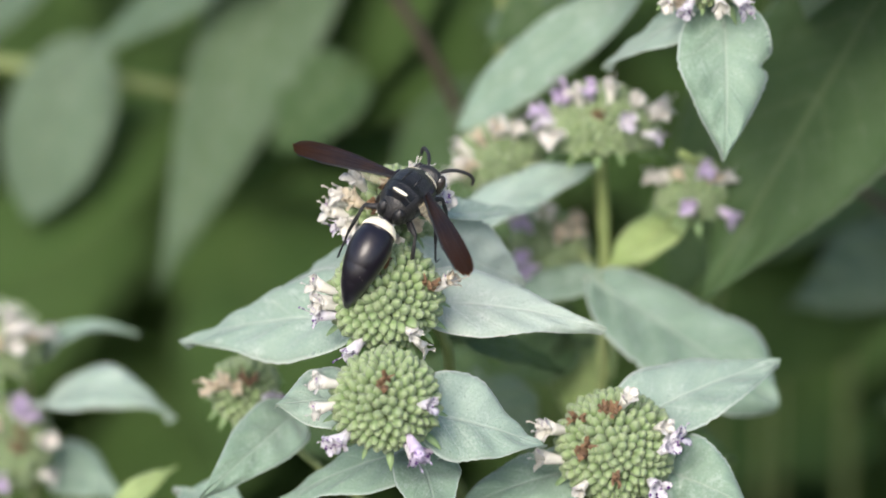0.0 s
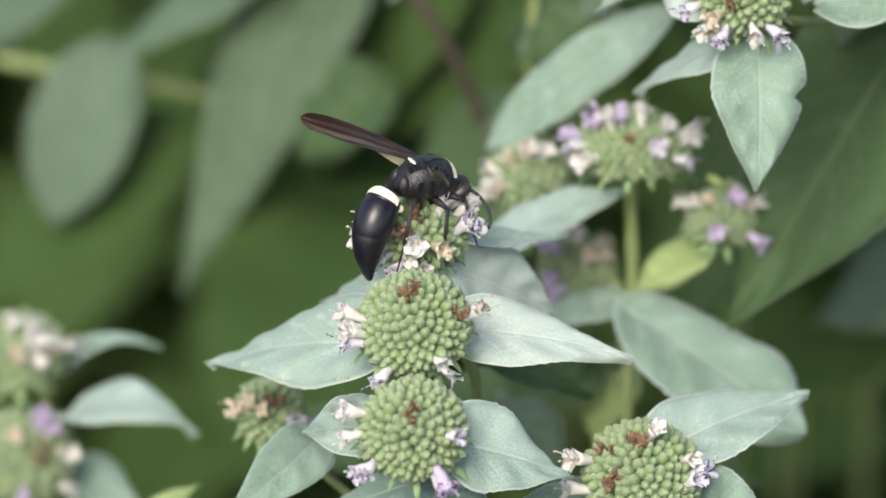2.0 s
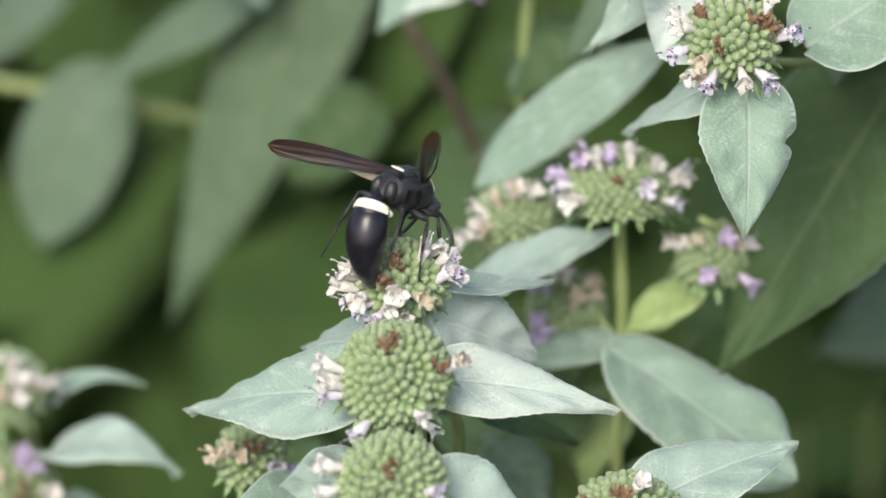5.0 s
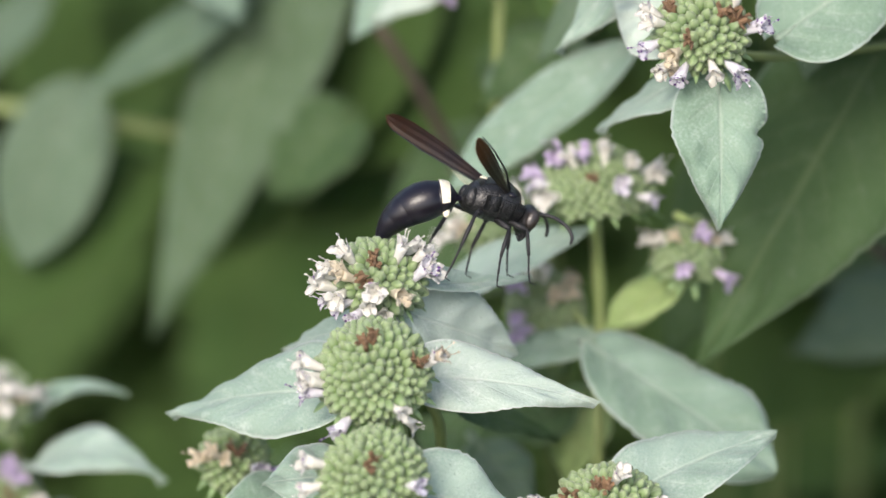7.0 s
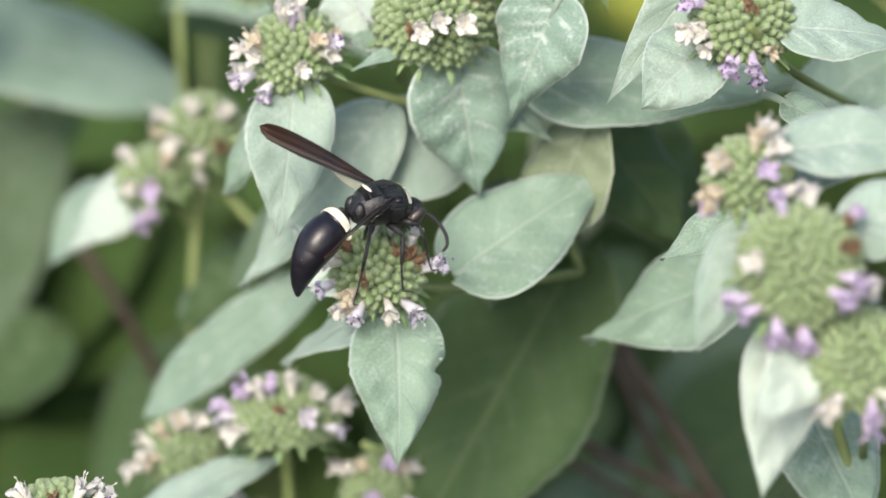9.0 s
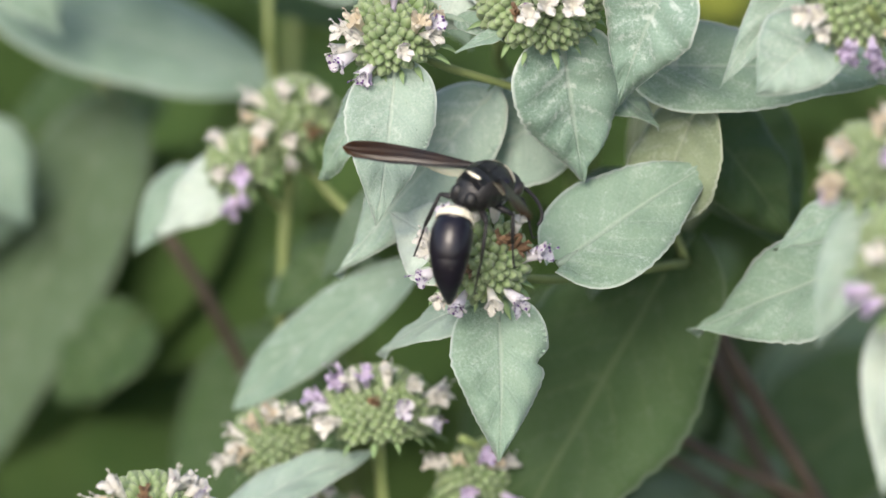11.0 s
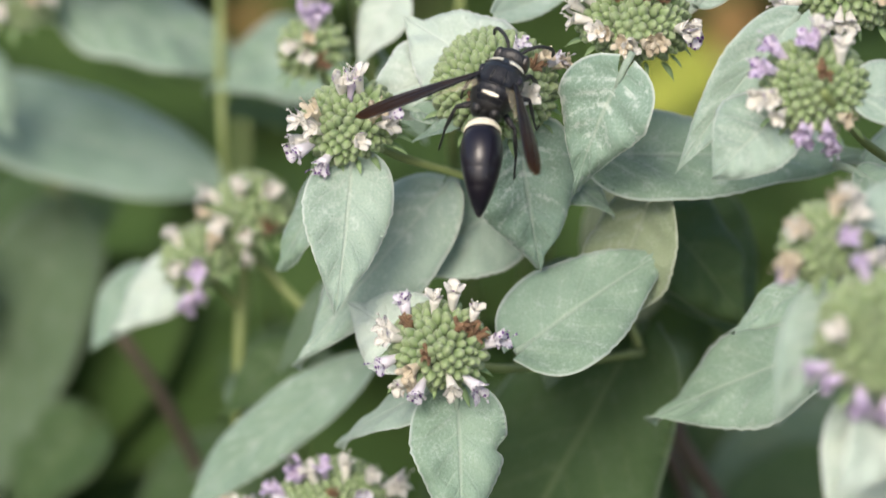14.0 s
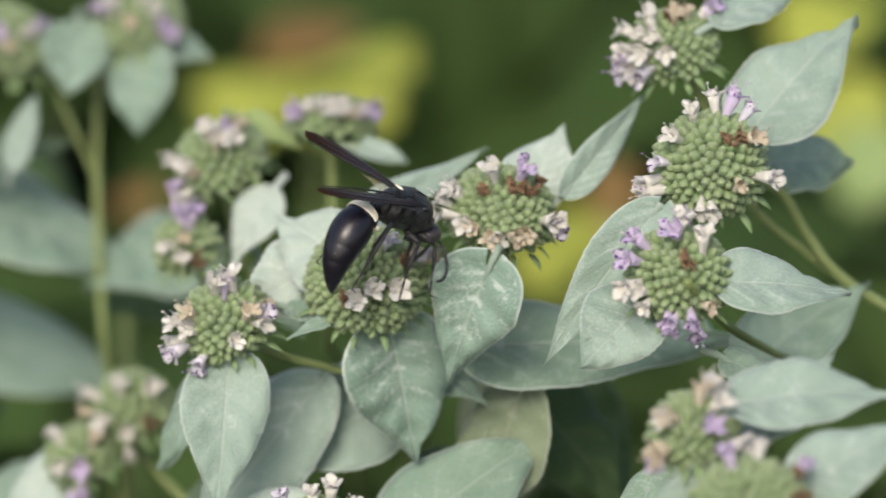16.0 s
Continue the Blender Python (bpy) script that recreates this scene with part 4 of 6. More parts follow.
stem(shoot_y, [(71.4, 64.9, -2.0), (78.7, 64.4, 2.0), (82.7, 59.2, 6.0), (87.0, 54.2, 8.0), (100.8, 45.6, 18.0)], 0.60, down=True)
stem(shoot_y, [(69.6, 78.1, 0.0), (71.2, 74.7, 2.0), (76.6, 63.1, 6.0), (82.9, 57.5, 8.0), (87.0, 53.9, 8.0)], 0.48)
stem(shoot_y, [(64.5, 51.2, -34.0), (70.7, 48.0, -16.0), (79.7, 45.5, 4.0)], 0.45)
leaf(shoot_y, (75.8, 69.8, -6.0), (87.8, 81.9, -4.0), 11.6, LEAF_PALE, roll=-4, droop=20, fold=.1)
leaf(shoot_y, (78.7, 67.7, 8.0), (88.7, 67.5, 10.0), 10.4, LEAF, roll=10, droop=20, fold=.08)
leaf(shoot_y, (72.8, 81.7, -4.0), (81.6, 84.8, 0.0), 5.7, LEAF_PALE, roll=0, droop=20, fold=.1)
leaf(shoot_y, (63.4, 60.0, -22.0), (51.0, 44.4, -20.0), 6.8, LEAF_PALE, roll=-25, droop=20, fold=.15, petiole=0.5, skew=-.15, sharp=1.3)
leaf(shoot_y, (61.2, 49.9, -24.0), (54.2, 43.6, -26.0), 9.7, LEAF_PALE, roll=-10, droop=20, fold=.12)
leaf(shoot_y, (68.8, 51.5, -28.0), (82.4, 50.2, -24.0), 7.9, LEAF_PALE, roll=5, droop=25, fold=.1)
leaf(shoot_y, (75.7, 45.2, 6.0), (89.5, 54.1, 8.0), 11.0, LEAF, roll=0, droop=20, fold=.1)
leaf(shoot_y, (61.9, 51.5, 8.0), (73.4, 47.8, 6.0), 8.6, LEAF_PALE, roll=0, droop=15, fold=.1)

shoot_q = thing("mountain_mint", at(72.5, 8.4, -29.0), "near mountain mint shoot with full heads and narrow silvery bracts", "plant", group="plants of the patch")
flower_head(shoot_q, (66.8, 26.7, -55.0), 5.78, axis=(0.0, 0.6, -0.8), flat=0.95, seed=171, flowers=[
    (-0.72, -0.11, -0.69, "w"), (-0.81, -0.51, -0.28, "l"), (-0.65, -0.65, -0.40, "l"), (-0.43, -0.83, -0.36, "l"),
    (0.00, -0.96, -0.28, "l"), (0.36, -0.40, -0.84, "l"), (0.58, -0.18, -0.80, "l"), (0.79, -0.32, -0.52, "w"),
    (0.14, 0.94, -0.32, "w"), (-0.29, 0.83, -0.48, "l"), (0.70, 0.62, -0.34, "b"), (0.66, 0.27, -0.70, "b"),
    (0.69, 0.66, -0.28, "l"), (0.86, -0.43, -0.28, "w")])
flower_head(shoot_q, (62.9, 35.6, -47.0), 3.98, axis=(-0.2, 0.8, -0.5), flat=0.85, seed=172, flowers=[
    (-0.57, 0.21, -0.79, "w"), (0.16, 0.83, -0.54, "w"), (0.41, 0.78, -0.47, "w"), (-0.78, -0.21, -0.59, "c"),
    (-0.78, -0.52, -0.36, "l"), (0.16, -0.00, -0.99, "l"), (-0.47, 0.36, -0.81, "c"), (0.62, -0.41, -0.66, "w"),
    (0.05, 0.67, -0.74, "c"), (0.31, 0.52, -0.80, "w"), (-0.67, -0.36, -0.64, "c")])
flower_head(shoot_q, (72.8, 17.6, -54.0), 4.85, axis=(0.0, 0.6, -0.8), flat=0.9, seed=173, flowers=[
    (-0.47, -0.59, -0.65, "w"), (0.08, -0.72, -0.69, "l"), (-0.04, -0.96, -0.28, "l"), (-0.55, -0.64, -0.54, "w"),
    (0.51, 0.41, -0.76, "b"), (0.17, -0.55, -0.82, "w"), (-0.89, 0.21, -0.40, "l")])
stem(shoot_q, [(68.2, 24.6, -48.0), (71.6, 13.9, -37.0), (76.4, -0.2, -25.0)], 0.54, down=True)
stem(shoot_q, [(63.5, 34.7, -43.0), (65.3, 29.4, -41.0), (69.9, 19.4, -38.0)], 0.38)
stem(shoot_q, [(74.0, 16.5, -48.0), (74.9, 8.3, -36.0)], 0.43)
leaf(shoot_q, (63.1, 30.4, -48.0), (57.2, 18.7, -52.0), 6.4, LEAF_PALE, roll=-10, droop=18, fold=.12)
leaf(shoot_q, (70.7, 28.4, 0.0), (50.3, 20.6, 9.0), 12.6, LEAF, roll=-4, droop=20, fold=.1, p=0.42)
leaf(shoot_q, (66.5, 20.5, -48.0), (63.4, 4.7, -50.0), 8.3, LEAF_WHITE, roll=0, droop=12, fold=.15)
leaf(shoot_q, (69.8, 20.7, -52.0), (62.2, 11.8, -58.0), 8.0, LEAF_WHITE, roll=-20, droop=18, fold=.1)
leaf(shoot_q, (67.6, 35.9, -41.0), (78.4, 43.3, -37.0), 8.2, LEAF_PALE, roll=0, droop=20, fold=.1)
leaf(shoot_q, (69.8, 44.2, -21.0), (75.4, 40.5, -22.0), 5.2, LEAF, roll=0, droop=20, fold=.1)
leaf(shoot_q, (63.3, 32.5, -25.0), (56.1, 28.4, -22.0), 4.3, LEAF, roll=-10, droop=20, fold=.12)
leaf(shoot_q, (69.9, 12.9, -33.0), (75.9, -0.5, -36.0), 10.5, LEAF, roll=0, droop=20, fold=.1)
leaf(shoot_q, (66.4, 38.0, -48.0), (83.0, 38.2, -48.0), 8.1, LEAF_PALE, roll=0, droop=20, fold=.1)
leaf(shoot_q, (72.2, 29.5, -54.0), (83.5, 35.1, -56.0), 8.4, LEAF_PALE, roll=0, droop=20, fold=.1)

shoot_c = thing("mountain_mint", at(6.8, 34.0, 43.2), "mountain mint shoot with a drooping cluster deeper in the patch", "plant", group="plants of the patch")
flower_head(shoot_c, (7.6, 45.7, 43.2), 4.61, axis=(-0.3, 0.7, -0.55), flat=0.85, spacing=1.25, seed=181, flowers=[
    (-0.87, -0.00, -0.49, "c"), (-0.65, 0.33, -0.68, "w"), (-0.22, 0.38, -0.90, "w"), (0.33, 0.44, -0.84, "w"),
    (0.54, 0.33, -0.77, "w"), (-0.11, -0.87, -0.48, "w"), (-0.44, -0.22, -0.87, "w"), (-0.64, -0.72, -0.28, "l"),
    (-0.52, -0.81, -0.28, "l"), (-0.76, -0.54, -0.35, "c"), (-0.74, -0.61, -0.28, "l"), (0.41, -0.35, -0.84, "b"),
    (-0.16, -0.54, -0.82, "w")])
flower_head(shoot_c, (1.7, 40.5, 41.8), 3.55, axis=(-0.4, 0.6, -0.6), flat=0.85, spacing=1.25, seed=182, flowers=[
    (-0.55, 0.41, -0.73, "w"), (0.07, -0.41, -0.91, "l"), (0.00, -0.82, -0.57, "l"), (-0.41, -0.14, -0.90, "w"),
    (0.41, 0.27, -0.87, "c"), (-0.07, -0.96, -0.28, "l")])
stem(shoot_c, [(7.9, 44.6, 46.1), (6.8, 38.2, 49.0), (6.2, 18.7, 57.6)], 0.72, down=True)
stem(shoot_c, [(1.7, 40.0, 44.6), (4.9, 36.8, 47.5), (6.7, 34.4, 50.4)], 0.46)
stem(shoot_c, [(6.2, 43.4, 47.5), (12.7, 36.1, 47.5), (17.8, 31.3, 43.2)], 0.59)
leaf(shoot_c, (1.1, 40.5, 44.6), (-8.6, 32.3, 47.5), 7.7, LEAF_WHITE, roll=0, droop=20, fold=.1)

shoot_d = thing("mountain_mint", at(31.7, 65.0, 29.0), "mountain mint shoot with small clustered heads and a flat topped head", "plant", group="plants of the patch")
flower_head(shoot_d, (19.3, 72.5, 27.0), 4.66, axis=(-0.35, 0.75, -0.5), flat=0.9, spacing=1.25, seed=191, flowers=[
    (-0.11, 0.32, -0.94, "w"), (0.16, 0.27, -0.95, "w"), (-0.69, -0.11, -0.72, "w"), (-0.87, -0.41, -0.28, "l"),
    (-0.73, -0.62, -0.28, "w"), (0.00, 0.53, -0.85, "l"), (-0.32, 0.42, -0.85, "w"), (-0.53, -0.32, -0.78, "c"),
    (-0.90, -0.00, -0.43, "w"), (0.37, 0.58, -0.72, "c"), (-0.16, 0.21, -0.96, "c"), (0.23, 0.69, -0.69, "b"),
    (-0.66, -0.70, -0.28, "w")])
flower_head(shoot_d, (15.1, 62.7, 25.0), 3.24, axis=(-0.3, 0.7, -0.6), flat=0.9, spacing=1.25, seed=192, flowers=[
    (-0.07, 0.59, -0.81, "l"), (-0.37, -0.00, -0.93, "w"), (-0.15, 0.15, -0.98, "c"), (0.24, -0.48, -0.85, "b"),
    (0.07, 0.66, -0.75, "l"), (-0.29, -0.29, -0.91, "w")])
flower_head(shoot_d, (31.9, 76.9, 33.0), 4.47, axis=(0.0, 0.98, -0.1), flat=0.6, spacing=1.25, seed=193, flowers=[
    (-0.73, 0.22, -0.65, "l"), (-0.45, 0.39, -0.80, "w"), (-0.28, 0.34, -0.90, "w"), (0.22, 0.22, -0.95, "w"),
    (0.62, 0.34, -0.71, "w"), (0.73, 0.22, -0.65, "l"), (0.84, 0.28, -0.47, "l"), (-0.62, 0.34, -0.71, "l"),
    (0.39, 0.11, -0.91, "c"), (-0.11, 0.28, -0.95, "w")])
stem(shoot_d, [(32.1, 76.2, 35.0), (32.0, 68.5, 37.0), (31.1, 53.2, 43.0)], 0.66, down=True)
stem(shoot_d, [(19.6, 71.5, 31.0), (20.6, 65.0, 37.0), (24.3, 56.1, 43.0)], 0.52)
stem(shoot_d, [(15.0, 62.4, 29.0), (17.8, 58.4, 35.0), (23.7, 55.5, 43.0)], 0.46)
leaf(shoot_d, (24.6, 68.0, 23.0), (19.7, 59.5, 23.0), 6.6, LEAF_WHITE, roll=20, droop=20, fold=.1)
leaf(shoot_d, (22.5, 77.7, 31.0), (28.5, 74.2, 31.0), 3.5, LEAF_LIME, roll=10, droop=20, fold=.2)
leaf(shoot_d, (35.2, 73.6, 29.0), (40.5, 71.6, 27.0), 3.2, LEAF_PALE, roll=10, droop=30, fold=.3)
leaf(shoot_d, (23.7, 60.6, 27.0), (27.9, 52.3, 29.0), 6.4, LEAF, roll=0, droop=20, fold=.1)

shoot_e = thing("mountain_mint", at(-50.1, -22.7, 52.0), "mountain mint shoot with blurred heads at the edge of the patch", "plant", group="plants of the patch")
flower_head(shoot_e, (-54.2, -12.3, 46.0), 5.17, axis=(-0.1, 0.8, -0.5), flat=0.8, spacing=1.25, seed=201, flowers=[
    (-0.53, 0.47, -0.71, "w"), (-0.12, 0.62, -0.78, "w"), (0.28, 0.52, -0.81, "w"), (-0.42, 0.06, -0.90, "l"),
    (0.38, -0.04, -0.92, "w"), (0.28, 0.31, -0.91, "w"), (0.59, 0.26, -0.77, "w"), (0.89, 0.16, -0.43, "w"),
    (0.08, -0.14, -0.99, "c"), (0.18, 0.16, -0.97, "c"), (0.74, 0.06, -0.67, "c")])
flower_head(shoot_e, (-53.5, -24.6, 48.0), 5.73, axis=(0.0, 0.7, -0.6), flat=0.9, spacing=1.25, seed=202, flowers=[
    (0.33, 0.65, -0.69, "l"), (0.52, 0.51, -0.69, "l"), (0.79, 0.18, -0.58, "w"), (0.36, -0.00, -0.93, "b"),
    (0.15, -0.55, -0.82, "l"), (0.75, -0.55, -0.36, "w"), (-0.04, 0.46, -0.89, "c"), (0.46, 0.30, -0.84, "b"),
    (0.24, 0.83, -0.50, "l")])
stem(shoot_e, [(-51.3, -14.5, 50.0), (-50.4, -22.7, 54.0), (-49.6, -36.0, 60.0)], 0.58, down=True)
stem(shoot_e, [(-53.1, -25.5, 54.0), (-50.3, -34.7, 60.0)], 0.52)
leaf(shoot_e, (-48.1, -13.7, 48.0), (-37.1, -11.3, 46.0), 3.7, LEAF, roll=-10, droop=105, fold=.2)
leaf(shoot_e, (-47.4, -19.5, 44.0), (-32.2, -21.1, 40.0), 7.5, LEAF_PALE, roll=-14, droop=95, fold=.1)
leaf(shoot_e, (-47.5, -26.8, 52.0), (-39.1, -30.8, 50.0), 7.5, LEAF, roll=0, droop=20, fold=.1)

shoot_f = thing("mountain_mint", at(3.8, 75.4, 68.8), "out-of-focus mountain mint shoot behind the others", "plant", group="plants of the patch")
flower_head(shoot_f, (-6.8, 92.5, 65.6), 5.55, axis=(0.0, 0.8, -0.5), flat=0.8, spacing=1.25, seed=211, flowers=[
    (-0.45, 0.17, -0.87, "w"), (0.00, 0.28, -0.96, "l"), (0.45, 0.17, -0.87, "w"), (-0.23, -0.28, -0.93, "l"),
    (0.23, -0.17, -0.96, "c"), (0.68, 0.28, -0.68, "l")])
flower_head(shoot_f, (10.2, 94.5, 65.6), 4.95, axis=(0.0, 0.8, -0.5), flat=0.8, spacing=1.25, seed=212, flowers=[
    (-0.54, 0.33, -0.77, "w"), (0.00, 0.54, -0.84, "w"), (0.54, -0.00, -0.84, "l"), (0.65, -0.22, -0.72, "l"),
    (-0.22, -0.00, -0.98, "c"), (-0.76, 0.22, -0.61, "l"), (0.22, 0.22, -0.95, "w")])
flower_head(shoot_f, (-20.4, 73.6, 67.5), 4.45, axis=(0.0, 0.8, -0.5), flat=0.8, spacing=1.25, seed=213, flowers=[
    (-0.28, -0.14, -0.95, "w"), (0.28, -0.14, -0.95, "c"), (0.71, -0.00, -0.71, "w"), (0.00, 0.42, -0.91, "w")])
stem(shoot_f, [(5.1, 92.5, 70.0), (4.1, 75.8, 71.9), (4.8, 50.0, 75.0)], 0.55, STEM, down=True)
stem(shoot_f, [(-3.8, 94.7, 68.8), (0.6, 84.9, 70.0), (4.1, 76.5, 71.9)], 0.4)
leaf(shoot_f, (2.6, 93.5, 62.5), (1.3, 85.4, 61.3), 8.9, LEAF, roll=-10, droop=15, fold=.1)
leaf(shoot_f, (10.8, 90.5, 62.5), (9.4, 80.2, 61.3), 8.9, LEAF, roll=15, droop=15, fold=.1)
leaf(shoot_f, (13.6, 91.4, 65.0), (18.7, 90.1, 62.5), 6.2, LEAF, roll=0, droop=15, fold=.1)
leaf(shoot_f, (-14.6, 75.3, 73.7), (6.2, 66.6, 72.5), 14.9, LEAF, roll=0, droop=20, fold=.08, sharp=0.8, p=0.5)
leaf(shoot_f, (16.7, 68.0, 73.7), (2.2, 62.8, 70.0), 13.1, LEAF, roll=0, droop=20, fold=.08)
leaf(shoot_f, (-28.8, 68.4, 78.8), (-21.1, 57.7, 77.5), 9.1, LEAF, roll=0, droop=15, fold=.08)
leaf(shoot_f, (-24.5, 81.1, 68.8), (-14.5, 77.5, 66.2), 8.9, LEAF_PALE, roll=0, droop=15, fold=.1)

shoot_g = thing("mountain_mint", at(-39.0, -25.8, 112.4), "tall leafy mountain mint stem deep in shade behind the flowers", "plant", group="plants of the patch")
stem(shoot_g, [(57.7, 18.7, 69.4), (62.6, 7.4, 71.7), (69.6, -4.0, 74.1), (76.8, -17.8, 78.8)], 0.84, STEM_BROWN, down=True)
stem(shoot_g, [(48.7, 8.4, 75.3), (59.2, 1.9, 75.3), (69.6, -4.0, 74.1)], 0.57, STEM_BROWN)
stem(shoot_g, [(-10.7, 46.2, 132.0), (-5.3, 30.0, 132.7), (-1.4, 18.5, 134.1)], 0.66, STEM_BROWN)
stem(shoot_g, [(-66.0, 26.1, 122.2), (-50.0, 23.8, 122.2), (-36.3, 21.5, 123.2), (-21.7, 17.6, 124.2)], 0.93)
# back leaves: darker leaf colours stand in for the shade there
leaf(shoot_g, (-16.7, 50.1, 109.9), (-40.1, -6.1, 112.4), 17.9, LEAF_SHADE_MID, roll=-4, droop=12, fold=.06, wave=0.6)
leaf(shoot_g, (-50.4, 26.7, 119.7), (-58.5, 3.8, 121.2), 15.1, LEAF_SHADE_LIGHT, roll=0, droop=15, fold=.08, p=0.45, sharp=0.9, wave=0.6)
leaf(shoot_g, (-42.5, 16.1, 127.1), (-72.9, -10.4, 127.1), 18.6, LEAF_SHADE_DARK, roll=0, droop=15, fold=.06, wave=0.6)
leaf(shoot_g, (-28.1, 38.4, 107.5), (-51.9, 23.7, 107.5), 8.7, LEAF_SHADE_LIGHT, roll=10, droop=15, fold=.1, wave=0.6)
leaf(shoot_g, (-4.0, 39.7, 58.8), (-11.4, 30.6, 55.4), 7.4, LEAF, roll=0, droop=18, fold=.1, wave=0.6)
leaf(shoot_g, (-19.7, 27.4, 132.0), (-40.5, 1.3, 132.0), 26.5, LEAF_SHADE_DARK, roll=10, droop=10, fold=.06, wave=0.6)
leaf(shoot_g, (-1.1, 19.3, 132.0), (-26.2, 10.5, 132.0), 18.7, LEAF_SHADE_DARK, roll=0, droop=15, fold=.06, wave=0.6)
leaf(shoot_g, (16.9, 28.4, 44.0), (4.4, 24.6, 46.0), 6.2, LEAF_SHADE_LIGHT, roll=-4, droop=16, fold=.08, p=0.62, sharp=.7, wave=0.6)
leaf(shoot_g, (15.2, 32.1, 72.0), (2.8, 26.7, 74.4), 7.7, LEAF_SHADE_DEEP, roll=0, droop=20, fold=.08, wave=0.6)
leaf(shoot_g, (19.4, 36.4, 30.0), (10.8, 27.0, 34.0), 7.1, LEAF_SHADE_LIGHT, roll=0, droop=20, fold=.1, wave=0.6)
leaf(shoot_g, (41.9, 23.5, 72.0), (26.8, -8.8, 79.2), 18.2, LEAF_SHADE_DEEP, roll=0, droop=15, fold=.06, wave=0.6)
leaf(shoot_g, (56.4, 13.6, 107.5), (33.0, -3.6, 112.4), 18.1, LEAF_SHADE_DEEP, roll=0, droop=15, fold=.06, wave=0.6)
leaf(shoot_g, (44.1, 37.0, 20.0), (40.1, 24.1, 18.0), 10.6, LEAF_SHADE_LIGHT, roll=0, droop=15, fold=.1, wave=0.6)
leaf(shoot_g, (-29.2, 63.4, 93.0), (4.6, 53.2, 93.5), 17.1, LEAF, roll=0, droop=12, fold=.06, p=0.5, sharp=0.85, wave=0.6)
leaf(shoot_g, (-13.9, 85.7, 132.0), (0.5, 70.1, 132.0), 19.9, LEAF_SHADE_DEEP, roll=0, droop=12, fold=.06, wave=0.6)
leaf(shoot_g, (-14.8, 56.3, 132.0), (-34.8, 45.0, 132.0), 19.9, LEAF_SHADE_DEEP, roll=0, droop=12, fold=.06, wave=0.6)
leaf(shoot_g, (-6.6, 43.2, 118.0), (-22.0, 10.9, 119.7), 18.5, LEAF_SHADE_DARK, roll=0, droop=12, fold=.06, wave=0.6)
leaf(shoot_g, (18.7, 64.2, 92.8), (1.5, 62.3, 92.8), 11.4, LEAF_SHADE_DEEP, roll=0, droop=12, fold=.08, wave=0.6)
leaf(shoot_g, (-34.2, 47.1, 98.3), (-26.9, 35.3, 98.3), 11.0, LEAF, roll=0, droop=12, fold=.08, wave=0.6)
leaf(shoot_g, (-19.5, 46.9, 122.2), (-40.8, 7.4, 124.2), 23.3, LEAF_SHADE_DARK, roll=0, droop=12, fold=.06, wave=0.6)
leaf(shoot_g, (15.7, 24.8, 72.0), (-0.4, 15.4, 72.0), 6.2, LEAF_SHADE_LIGHT, roll=-6, droop=14, fold=.08, wave=0.6)
leaf(shoot_g, (13.8, 32.5, 112.4), (2.6, 31.1, 112.4), 9.0, LEAF_SHADE_DEEP, roll=0, droop=14, fold=.08, wave=0.6)
stem(shoot_g, [(-20.6, 58.3, 127.1), (-15.5, 48.3, 128.1), (-12.0, 35.6, 132.0)], 1.03)
stem(shoot_g, [(5.9, 70.7, 139.0), (5.7, 51.3, 140.7), (6.2, 27.9, 142.5)], 0.81)
stem(shoot_g, [(-9.5, 34.9, 79.4), (-3.3, 25.1, 81.1), (3.4, 11.1, 85.8)], 0.84, STEM_BROWN)

shoot_h = thing("yellowing_weed", at(37.6, 112.2, 286.4), "blurred weed with yellowing leaves in the light behind the patch", "plant", group="plants of the patch")
leaf(shoot_h, (20.3, 133.3, 430.0), (43.5, 141.0, 440.0), 17.7, LEAF_YELLOW, roll=0, droop=20, fold=.06)
leaf(shoot_h, (61.2, 141.9, 430.0), (36.0, 137.5, 430.0), 17.6, LEAF_YELLOW, roll=20, droop=20, fold=.06)
leaf(shoot_h, (56.7, 130.5, 420.0), (32.2, 131.1, 430.0), 13.5, LEAF_YELLOW, roll=-20, droop=20, fold=.06)
leaf(shoot_h, (20.2, 128.5, 430.0), (36.8, 129.7, 430.0), 11.1, LEAF_YELLOW, roll=10, droop=20, fold=.06)
leaf(shoot_h, (48.3, 154.9, 460.0), (29.2, 144.1, 440.0), 18.0, LEAF_TAN, roll=0, droop=20, fold=.06)
leaf(shoot_h, (92.1, 105.4, 420.0), (101.6, 95.6, 420.0), 15.8, LEAF_YELLOW, roll=0, droop=20, fold=.06)
leaf(shoot_h, (82.6, 94.2, 410.0), (98.9, 100.4, 420.0), 12.5, LEAF_YELLOW, roll=20, droop=20, fold=.06)
leaf(shoot_h, (104.8, 105.9, 430.0), (93.9, 100.4, 430.0), 11.1, LEAF_LIME, roll=0, droop=20, fold=.06)
leaf(shoot_h, (153.7, 133.2, 450.0), (166.0, 111.7, 450.0), 24.1, LEAF_YELLOW, roll=10, droop=20, fold=.06)
leaf(shoot_h, (163.6, 122.9, 440.0), (154.2, 103.8, 440.0), 19.3, LEAF_LIME, roll=0, droop=20, fold=.06)
leaf(shoot_h, (147.3, 148.6, 460.0), (171.4, 155.3, 460.0), 20.7, LEAF_YELLOW, roll=0, droop=20, fold=.06)
leaf(shoot_h, (7.9, 114.7, 420.0), (-1.5, 111.6, 420.0), 9.5, LEAF_TAN, roll=0, droop=20, fold=.06)
